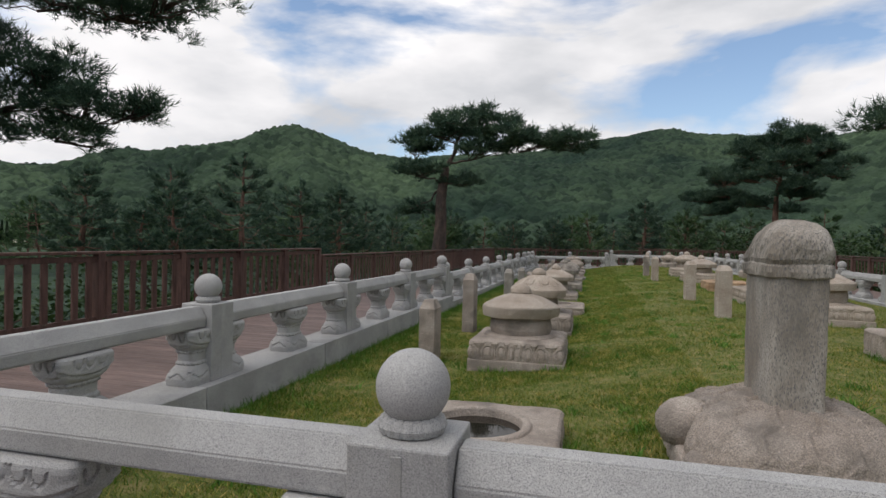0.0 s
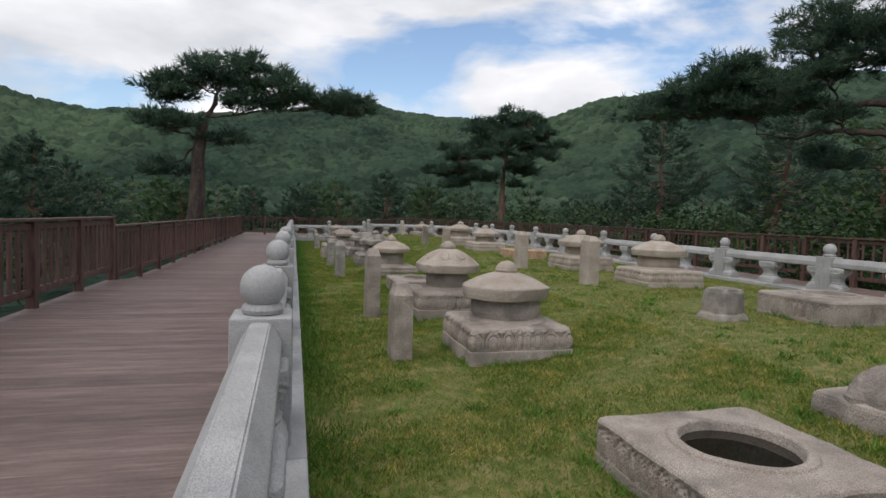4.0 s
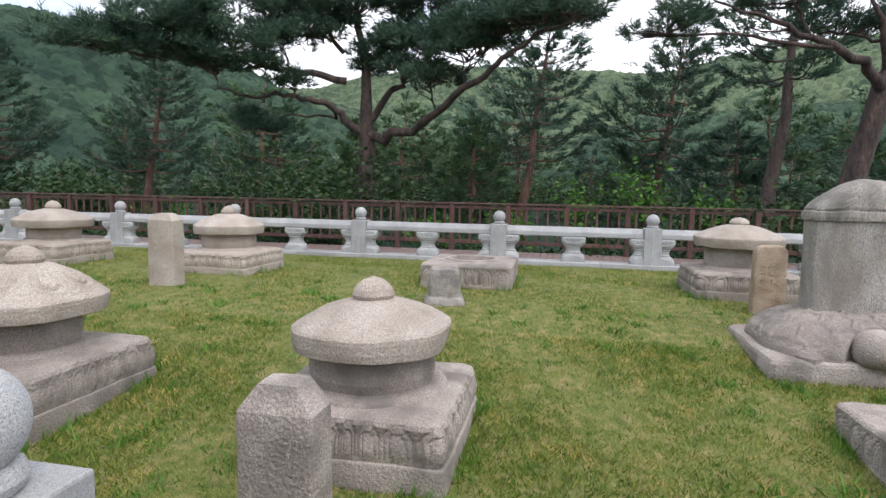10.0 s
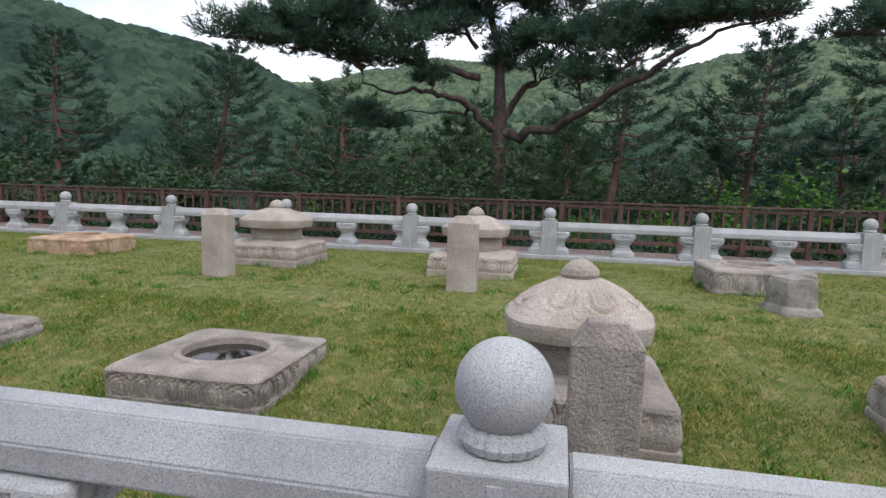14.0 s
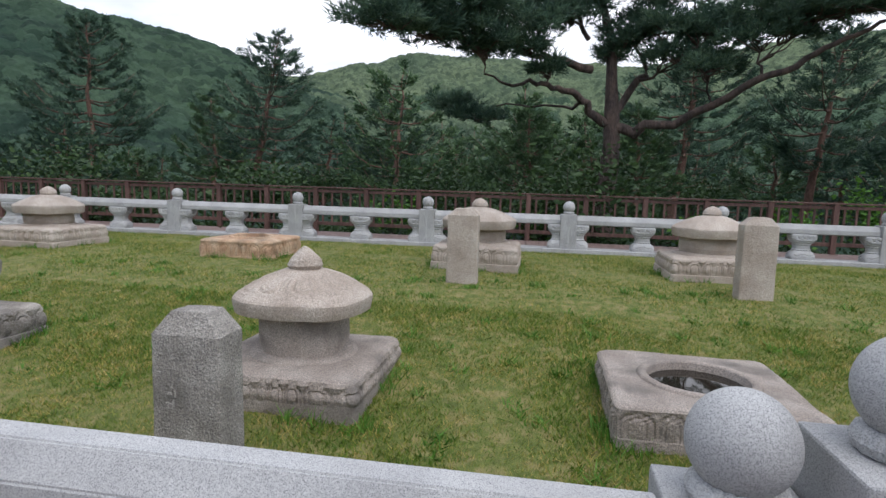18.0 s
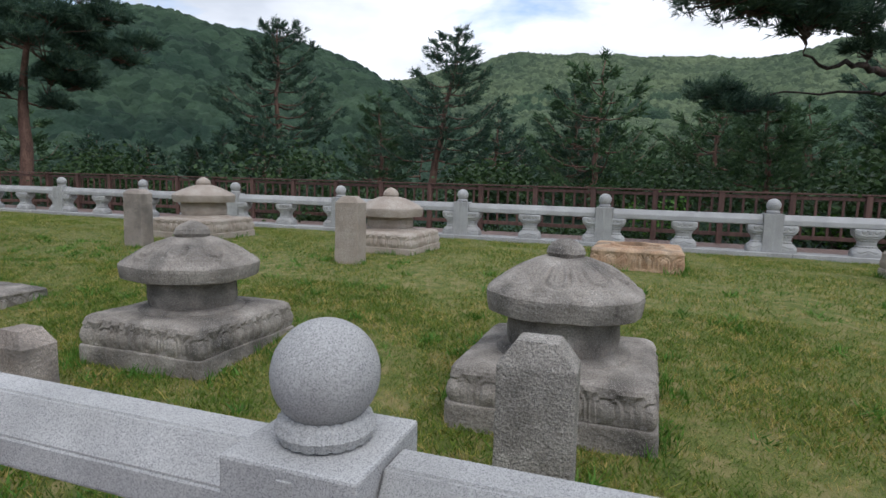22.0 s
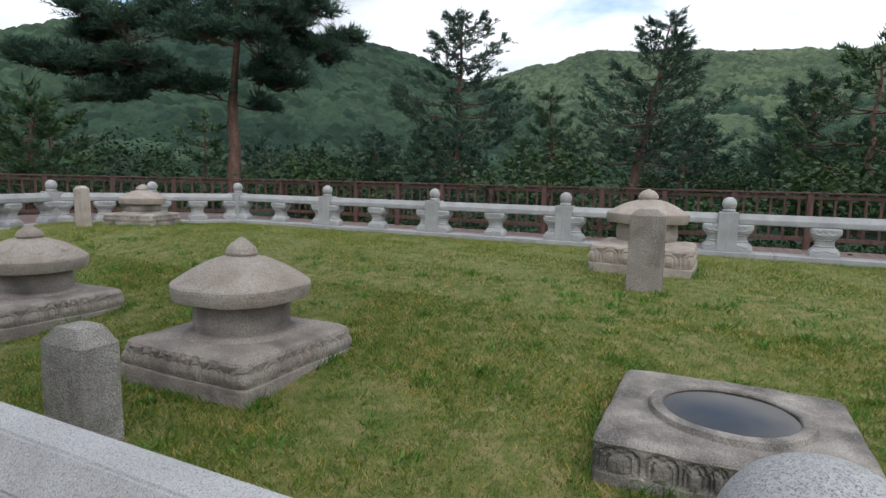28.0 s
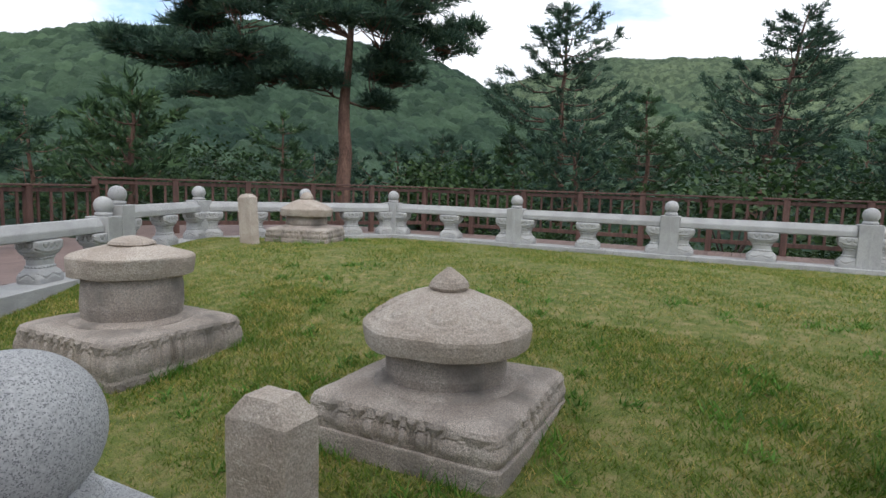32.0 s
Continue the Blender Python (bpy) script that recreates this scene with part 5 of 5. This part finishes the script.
def shrub(x, y, h, r, seed, label, mat=M_LEAF, leaf=0.09, n=900, name="shrub"):
    """A leafy bush: stems and many small broad leaves in loose clumps."""
    rng = np.random.RandomState(seed)
    z = land_z(x, y) - 0.1
    ob = thing(name, pose(x, y, z), label, "shrub", "leafy bushes behind the fences")
    tall = h - z
    vs, fs, cents = [], [], []
    for k in range(6):
        a, q = rng.uniform(0, 6.28), rng.uniform(0.2, 0.9) * r
        end = Vector((math.cos(a) * q, math.sin(a) * q, tall * rng.uniform(0.6, 1.0)))
        v, f = tube(bend(Vector((0, 0, 0)), end, 0.1, 0.06, rng, 4), [0.03, 0.025, 0.02, 0.012, 0.006], 5)
        fs += [tuple(i + len(vs) for i in t) for t in f]
        vs += v
        cents.append(np.array(end))
    tagged(part("branchwork", raw_mesh("branchwork", vs, fs), M_BARK, ob), kind="stuff")
    c = np.array(cents)[rng.randint(0, 6, n)] + rng.normal(size=(n, 3)) * np.array([r * 0.36, r * 0.36, tall * 0.16])
    c[:, 2] = np.clip(c[:, 2], 0.1, None)
    d = rng.normal(size=(n, 3))
    d[:, 2] *= 0.5
    d /= np.linalg.norm(d, axis=1)[:, None]
    s = np.cross(d, rng.normal(size=(n, 3)))
    s /= np.linalg.norm(s, axis=1)[:, None]
    l = leaf * rng.uniform(0.6, 1.3, n)[:, None]
    tri = np.concatenate([np.stack([c, c + d * l * 0.5 + s * l * 0.3, c + d * l], 1), np.stack([c, c + d * l, c + d * l * 0.5 - s * l * 0.3], 1)])
    tagged(part("leaves", tri_mesh("leaves", tri, mat), None, ob), kind="stuff")
    return ob


# the broad pine behind the far walkway
BX, BY = 11.75, 11.6
big_limbs = [([(11.6, 11.45, 3.1), (11.45, 10.91, 2.97), (11.35, 10.72, 3.19), (11.1, 10.04, 3.18), (10.6, 9.31, 3.56), (10.0, 8.47, 4.07), (9.6, 7.96, 4.29), (9.3, 7.47, 4.55), (9.05, 7.05, 4.77), (8.6, 6.55, 5.0), (8.0, 5.95, 4.98)], 0.15),
             ([(11.6, 11.55, 3.2), (11.5, 12.06, 3.44), (11.4, 12.26, 3.79), (11.1, 12.78, 4.01), (10.8, 13.21, 4.05), (10.5, 13.63, 4.1), (10.0, 14.21, 3.94), (9.4, 14.67, 4.09)], 0.13),
             ([(11.6, 12.08, 4.6), (11.1, 12.92, 4.73), (10.5, 13.52, 4.75), (9.9, 14.08, 4.87), (9.0, 14.83, 4.92), (8.2, 15.72, 4.84)], 0.11),
             ([(11.6, 11.5, 3.4), (11.9, 10.91, 4.34), (12.2, 10.59, 4.58), (12.3, 10.87, 5.33), (12.4, 10.54, 6.07), (12.5, 10.1, 7.04)], 0.11),
             ([(11.4, 12.26, 3.79), (11.9, 12.51, 3.63), (12.3, 13.23, 3.74), (12.7, 14.4, 3.85), (12.8, 15.26, 3.56)], 0.055),
             ([(11.7, 12.2, 5.4), (11.3, 12.51, 5.89), (10.9, 13.05, 6.19), (10.4, 13.78, 6.5)], 0.07)]
# cushions of needles: the bough to the north, the middle, the bough to the south, and the top
pads_n = [(7.2, 16.6, 4.66, 0.8), (7.7, 16.13, 4.92, 0.9), (8.2, 15.61, 5.13, 1.0), (8.2, 15.72, 4.6, 0.8), (8.9, 15.02, 5.26, 1.0), (8.9, 14.9, 4.66, 0.85), (9.6, 14.35, 5.05, 1.0), (10.0, 13.99, 4.66, 0.65),
          (8.8, 15.21, 5.69, 0.9), (9.4, 14.61, 4.5, 0.5), (12.8, 15.25, 3.4, 0.8), (12.9, 16.01, 3.81, 0.6)]
pads_m = [(10.4, 13.52, 5.45, 0.9), (11.0, 12.94, 5.76, 0.8), (10.3, 13.86, 6.09, 1.0), (11.0, 13.08, 6.44, 1.0), (11.6, 12.56, 6.15, 0.7), (11.8, 11.75, 6.53, 1.0), (12.3, 10.56, 6.58, 1.1), (12.2, 10.83, 5.85, 0.8),
          (11.7, 11.32, 5.26, 0.6), (11.9, 11.57, 4.9, 0.45), (10.6, 13.18, 4.32, 0.35)]
pads_s = [(11.5, 10.27, 5.49, 0.8), (11.0, 9.38, 5.29, 0.8), (11.1, 10.01, 4.71, 0.7), (10.7, 9.46, 4.36, 0.65), (10.8, 8.98, 5.45, 0.9), (10.4, 8.4, 5.48, 0.8), (10.2, 8.49, 4.95, 0.75), (9.8, 7.78, 5.06, 0.8),
          (9.6, 7.51, 5.29, 0.8), (9.2, 7.01, 5.36, 0.8), (8.7, 6.54, 5.29, 0.8), (8.2, 6.04, 5.13, 0.8), (9.6, 7.22, 5.76, 0.9), (11.6, 9.19, 6.61, 1.1)]
pads_t = [(10.6, 13.95, 6.79, 1.1), (11.9, 12.52, 7.41, 1.3), (12.4, 10.73, 7.51, 1.3), (12.2, 12.6, 8.35, 1.5)]
spread_pine(BX, BY, (BX - 0.15, BY - 0.1, 3.35), (12.0, 12.1, 8.1), [(px, py, pz, r, r * 1.02, r * 0.34) for px, py, pz, r in pads_n + pads_m + pads_s + pads_t], 3,
            "broad old pine with crooked spreading limbs behind the fence", 0.25, 0.30, 34, 8, 0.012, M_BARK, limbs=big_limbs)
# the umbrella pine at the deck's far side
CX, CY = -6.9, 26.0
c_pads = [(1.6, 0.2, 6.9, 2.0, 1.6, 0.5), (0.3, 0.5, 6.5, 1.5, 1.4, 0.4), (3.2, 0.0, 6.2, 1.6, 1.3, 0.4), (4.6, 0.3, 5.9, 1.6, 1.2, 0.35), (6.0, 0.1, 5.8, 1.3, 1.1, 0.35), (-1.2, 0.3, 5.9, 1.2, 1.1, 0.35),
          (-1.0, -0.4, 4.7, 1.1, 1.0, 0.3), (2.3, -0.3, 5.6, 1.2, 1.0, 0.3), (-1.0, 0.5, 2.9, 1.0, 0.9, 0.3), (1.0, 0.4, 4.2, 0.8, 0.8, 0.2)]
spread_pine(CX, CY, (CX + 0.3, CY, 4.4), (CX + 1.1, CY + 0.1, 6.6), [(CX + a, CY + b, c, d, e, g) for a, b, c, d, e, g in c_pads], 5,
            "umbrella-shaped pine with a bent dark trunk", 0.28, 0.42, 17, 8, 0.02, M_BARK)
# the dark pine beyond the lawn's end
EX, EY = 10.95, 38.9
e_top = [(-0.93, 0.97, 6.54, 1.2), (0.54, 0.74, 7.12, 1.3), (0.06, -1.36, 6.56, 1.2), (-0.88, 2.22, 6.48, 1), (-2.45, 1.77, 5.95, 1), (-2.30, 3.18, 5.92, 0.9), (-3.10, 3.22, 6.31, 0.7), (-2.42, 3.82, 5.76, 0.8), (1.96, -0.74, 6.90, 1), (1.93, -2.01, 7.19, 0.8), (-1.91, -0.61, 5.57, 0.9), (-0.69, -1.36, 5.69, 0.9), (1.52, -0.80, 6.14, 0.8), (-1.18, 1.23, 7.49, 1.4), (0.58, 0.18, 8.11, 1.5), (1.26, -1.31, 7.82, 1.1)]
e_side = [(-4.14, 4.31, 4.89, 0.6), (-3.55, 4.21, 4.76, 0.8), (-3.21, 3.34, 4.57, 0.9), (-2.27, 3.14, 4.68, 0.9), (-2.41, 1.73, 4.81, 0.8), (-3.07, 2.68, 3.69, 0.7), (-2.36, 2.46, 3.78, 0.8), (-1.54, 2.13, 4.23, 0.8), (-1.35, 0.88, 4.25, 0.8), (-0.42, 0.44, 4.11, 0.6), (0.65, -0.68, 4.69, 0.7), (1.53, -1.07, 4.59, 0.7), (0.68, -1.49, 5.06, 0.7), (2.24, -2.33, 5.62, 0.7), (2.94, -2.54, 6.30, 0.6), (0.72, -0.75, 3.73, 0.45), (2.14, -1.44, 5.89, 0.7)]
spread_pine(EX, EY, (EX + 0.05, EY + 0.1, 3.9), (EX + 0.2, EY + 0.2, 8.6), [(EX + a, EY + b, c, r, r * 1.05, r * 0.36) for a, b, c, r in e_top + e_side], 7,
            "dark broad pine with a straight trunk beyond the lawn's end", 0.2, 0.40, 20, 8, 0.018, M_REDBARK)
# the leaning pine by the corner, its long boughs over the walkway
RX, RY = 10.5, 0.35
r_limbs = [([(9.9, -0.35, 3.85), (9.5, 0.2, 4.35), (9.2, 0.87, 4.6), (9.0, 1.6, 4.85), (8.9, 2.4, 5.2), (8.9, 3.2, 5.5)], 0.12),
           ([(9.2, 0.87, 4.6), (8.8, 2.2, 4.65), (8.5, 3.2, 4.8), (8.36, 4.2, 4.75)], 0.05),
           ([(9.95, -0.45, 4.3), (9.7, -0.2, 5.2), (9.5, 0.4, 6.0)], 0.10)]
r_pads = [(8.4, 4.3, 4.75, 0.55, 0.6, 0.28), (8.5, 3.9, 4.95, 0.5, 0.5, 0.2), (8.9, 3.3, 5.7, 0.8, 0.8, 0.25), (9.4, 1.6, 5.6, 0.9, 0.9, 0.25), (9.6, 0.6, 6.2, 1.1, 1.0, 0.35), (10.2, -0.9, 6.8, 1.3, 1.2, 0.4),
          (10.4, 0.4, 5.2, 0.8, 0.8, 0.25), (9.2, 2.4, 6.6, 1.0, 1.0, 0.3), (10.9, -1.6, 5.6, 1.0, 1.0, 0.3), (9.8, -2.2, 7.4, 1.4, 1.3, 0.4)]
spread_pine(RX, RY, (9.95, -0.4, 4.0), (9.9, -1.2, 6.8), r_pads, 9,
            "leaning old pine with long bare boughs by the fence corner", 0.24, 0.26, 26, 9, 0.010, M_BARK, limbs=r_limbs)
# the pine whose boughs hang in beside the deck
LX, LY = -15.0, 7.6
l_pads = [(-8.0, 8.9, 3.72, 0.7, 0.6, 0.18), (-8.9, 8.6, 3.85, 0.8, 0.8, 0.25), (-9.5, 8.8, 3.3, 0.8, 0.8, 0.25), (-10.3, 8.4, 3.9, 1.0, 1.0, 0.35), (-9.6, 8.4, 4.4, 0.9, 0.9, 0.3), (-10.6, 8.0, 4.8, 1.1, 1.1, 0.35),
          (-7.3, 9.0, 5.8, 0.8, 0.8, 0.25), (-8.3, 8.9, 5.5, 0.9, 0.9, 0.3), (-9.2, 8.7, 5.8, 1.0, 1.0, 0.35), (-10.2, 7.8, 5.8, 1.3, 1.3, 0.4), (-9.2, 8.6, 6.6, 1.3, 1.2, 0.4), (-11.6, 7.0, 5.0, 1.4, 1.4, 0.4),
          (-11.2, 8.2, 3.4, 0.9, 0.9, 0.3), (-12.5, 8.0, 6.6, 1.6, 1.6, 0.5)]
spread_pine(LX, LY, (LX + 0.4, LY, 3.6), (LX + 1.0, LY, 6.6), l_pads, 11, "old pine whose boughs hang in over the fence", 0.28, 0.26, 30, 11, 0.008, M_BARK)

# upright pines on the slope behind the far fence
tall_pine(22.7, 27.7, 8.5, 21, "upright pine with a spiky top on the slope", 0.2, (0.1, -1.5), 0.40, 0.30, 0.32, 12, 17, 8, 0.02)
tall_pine(20.7, 34.95, 9.0, 22, "tall slender pine with rising boughs", 0.17, (0, 0), 0.37, 0.36, 0.32, 12, 17, 8, 0.02)
tall_pine(24.4, 20.3, 5.9, 23, "crooked young pine with bare lower boughs", 0.15, (-0.8, 0.6), 0.42, 0.3, 0.32, 10, 16, 8, 0.02)
tall_pine(21.2, 7.9, 8.9, 24, "upright pine with a leaning reddish trunk", 0.2, (0.2, -1.2), 0.38, 0.36, 0.32, 12, 17, 8, 0.02)
tall_pine(22.0, 2.5, 8.4, 25, "pine with a leaning reddish trunk on the slope", 0.18, (0.1, -1.2), 0.42, 0.34, 0.32, 12, 17, 8, 0.02)
tall_pine(15.7, -0.1, 11.0, 26, "tall grey-trunked pine near the corner", 0.22, (0.9, -1.2), 0.26, 0.5, 0.32, 11, 17, 8, 0.02, mat=M_BARK)
tall_pine(27.0, 32.2, 6.4, 28, "green young pine among taller ones", 0.15, (0, 0.2), 0.36, 0.1, 0.34, 10, 16, 8, 0.022, needles=M_NEEDLE2)
tall_pine(17.5, 13.6, 4.3, 29, "pale green young pine behind the broad pine", 0.12, (0.2, 0.2), 0.42, 0.12, 0.32, 10, 16, 8, 0.02, needles=M_NEEDLE2)
tall_pine(19.0, 9.6, 4.6, 30, "pale green young pine on the slope", 0.12, (0.2, 0.1), 0.36, 0.1, 0.32, 10, 16, 8, 0.02, needles=M_NEEDLE2)
tall_pine(-20.0, 30.0, 6.4, 31, "dark full pine beyond the near fence", 0.2, (0.1, 0.2), 0.5, 0.08, 0.38, 9, 16, 7, 0.026)
tall_pine(-24.0, 29.0, 5.6, 32, "dark full pine beyond the near fence", 0.2, (-0.2, 0.1), 0.52, 0.08, 0.38, 9, 16, 7, 0.026)
tall_pine(-28.5, 27.0, 5.4, 33, "broad dark pine on the slope below the deck", 0.2, (0.3, 0.1), 0.5, 0.1, 0.38, 9, 16, 7, 0.026)
tall_pine(-15.5, 34.0, 4.8, 34, "dark pine on the slope below the deck", 0.18, (0.1, -0.2), 0.5, 0.1, 0.38, 9, 16, 7, 0.026)
tall_pine(4.0, 47.0, 4.9, 35, "green pine beyond the lawn's end", 0.18, (0.2, 0.2), 0.5, 0.12, 0.38, 9, 16, 7, 0.026)
tall_pine(27.5, 44.0, 4.6, 27, "low dark pine on the slope", 0.14, (0.2, 0.1), 0.4, 0.2)
rng_t = random.Random(17)
spots = []
tries = 0
named = [(22.7, 27.7), (20.7, 34.95), (24.4, 20.3), (21.2, 7.9), (22.0, 2.5), (15.7, -0.1), (27, 32.2), (17.5, 13.6), (19, 9.6), (27.5, 44.0), (-20, 30), (-24, 29), (-28.5, 27), (-15.5, 34), (4, 47), (BX, BY), (EX, EY), (RX, RY), (CX, CY), (LX, LY)]
while len(spots) < 112 and tries < 4000:
    tries += 1
    az, r = radians(rng_t.uniform(-66, 142)), 20 + 27 * rng_t.random() ** 0.8
    px, py = r * math.sin(az), 14 + r * math.cos(az)
    if px < 13 and -9 < px and py < 42 or min(math.hypot(px - a, py - b) for a, b in named + spots) < 3.2:
        continue
    spots.append((px, py))
for k, (px, py) in enumerate(spots):
    kind = rng_t.random()
    low, high = (3.6, 6.6) if px > 14 and py < 35 else (2.4, 4.4)
    tall_pine(px, py, rng_t.uniform(low, high), 100 + k, "green pine on the slope below the terrace", 0.13, (rng_t.uniform(-0.6, 0.6), rng_t.uniform(-0.6, 0.6)),
              rng_t.uniform(0.42, 0.6), rng_t.uniform(0.08, 0.26), 0.42, 7, 10, 5, 0.042, M_REDBARK, M_NEEDLE2 if kind < 0.5 else M_NEEDLE, 0.12)
for k in range(52):
    az, r = radians(rng_t.uniform(-75, 142)), rng_t.uniform(20, 46)
    px, py = r * math.sin(az), 14 + r * math.cos(az)
    if px < 12 and py < 41:
        px, py = rng_t.uniform(10.2, 14), rng_t.uniform(0, 40)
    shrub(px, py, rng_t.uniform(0.6, 2.2), rng_t.uniform(1.4, 2.4), 300 + k, "dense green bush on the slope", leaf=0.16, n=1500)
for k, (px, py, h) in enumerate(((10.3, 4.2, 1.75), (10.6, 5.6, 1.6), (10.4, 7.2, 1.0), (10.2, 2.6, 1.5), (10.8, 9.4, 0.8), (10.5, 13.4, 0.7), (10.7, 17.2, 0.9))):
    shrub(px, py, h, 0.55, 400 + k, "bright green leafy weed behind the fence", M_WEED, 0.13, 360)

for k in range(20):
    shrub(10.3 + 3.2 * rng_t.random(), -1.0 + 2.0 * k + rng_t.random(), rng_t.uniform(0.1, 0.6), rng_t.uniform(1.1, 1.6), 500 + k, "low green bush just beyond the fence", leaf=0.11, n=1100)
for k in range(14):
    shrub(-7.6 - 3.0 * rng_t.random(), 1.0 + 2.2 * k + rng_t.random(), rng_t.uniform(0.2, 0.9), rng_t.uniform(1.1, 1.6), 540 + k, "low dark bush beyond the near fence", leaf=0.11, n=1100)

# ---- grass ----
g_rng = np.random.RandomState(4)


def blades(x, y, h, w, lean, rng):
    z = lawn_z(x, y)
    n = len(x)
    a = rng.uniform(0, 6.283, n)
    hh = h * rng.uniform(0.5, 1.25, n)
    base = np.stack([x, y, z], -1)
    side = np.stack([np.cos(a), np.sin(a), np.zeros(n)], -1) * (w * rng.uniform(0.7, 1.3, n))[:, None]
    tip = base + np.stack([rng.normal(size=n) * lean * hh, rng.normal(size=n) * lean * hh, hh], -1)
    base = base - np.array([0, 0, 0.006])
    return np.stack([base - side, base + side, tip], 1)


def scatter(n, x0, x1, y0, y1, rng):
    x, y = rng.uniform(x0, x1, n), rng.uniform(y0, y1, n)
    k = inside(x, y)
    return x[k], y[k]


x, y = scatter(620000, -2.88, 1.2, 1.97, 35, g_rng)
x2, y2 = scatter(240000, 1.2, 6.66, 1.97, 36.2, g_rng)
x, y = np.concatenate([x, x2]), np.concatenate([y, y2])
turf = part("grass", tri_mesh("grass", blades(x, y, 0.032, 0.0040, 0.9, g_rng), M_GRASS))
tagged(turf, "short mown grass with dry blades", "grass", kind="stuff")
# longer grass along walls and round the stones
lx, ly = [], []
feet = [(o.location.x, o.location.y) for o in scene.collection.objects if o.get("category") in ("stupa", "stone basin")]
for fx, fy in feet:
    n = 900
    s = g_rng.randint(0, 4, n)
    u, e = g_rng.uniform(-0.62, 0.62, n), 0.57 + np.abs(g_rng.normal(size=n)) * 0.06
    clump = np.sin(u * 9 + fx * 7 + fy * 3 + s * 2) > 0.15
    px = np.where(s == 0, e, np.where(s == 1, -e, u))[clump] + fx
    py = np.where(s == 2, e, np.where(s == 3, -e, u))[clump] + fy
    lx.append(px)
    ly.append(py)
n = 9000
lx.append(-2.87 + np.abs(g_rng.normal(size=n)) * 0.16)
ly.append(g_rng.uniform(2, 33, n))
lx.append(g_rng.uniform(-2.8, 6.6, 3000))
ly.append(1.97 + np.abs(g_rng.normal(size=3000)) * 0.12)
lx, ly = np.concatenate(lx), np.concatenate(ly)
long_grass = part("grass", tri_mesh("long_grass", blades(lx, ly, 0.095, 0.005, 0.45, g_rng), M_WEED))
tagged(long_grass, "longer bright grass along walls and stones", "grass", kind="stuff")
cx, cy = scatter(620, -2.8, 2.5, 2, 33, g_rng)
wx = (cx[:, None] + g_rng.normal(size=(len(cx), 26)) * 0.045).ravel()
wy = (cy[:, None] + g_rng.normal(size=(len(cx), 26)) * 0.045).ravel()
weeds = part("weeds", tri_mesh("weeds", blades(wx, wy, 0.055, 0.009, 0.9, g_rng), M_WEED))
tagged(weeds, "small broad-leaved weeds in the lawn", "weeds", kind="stuff")
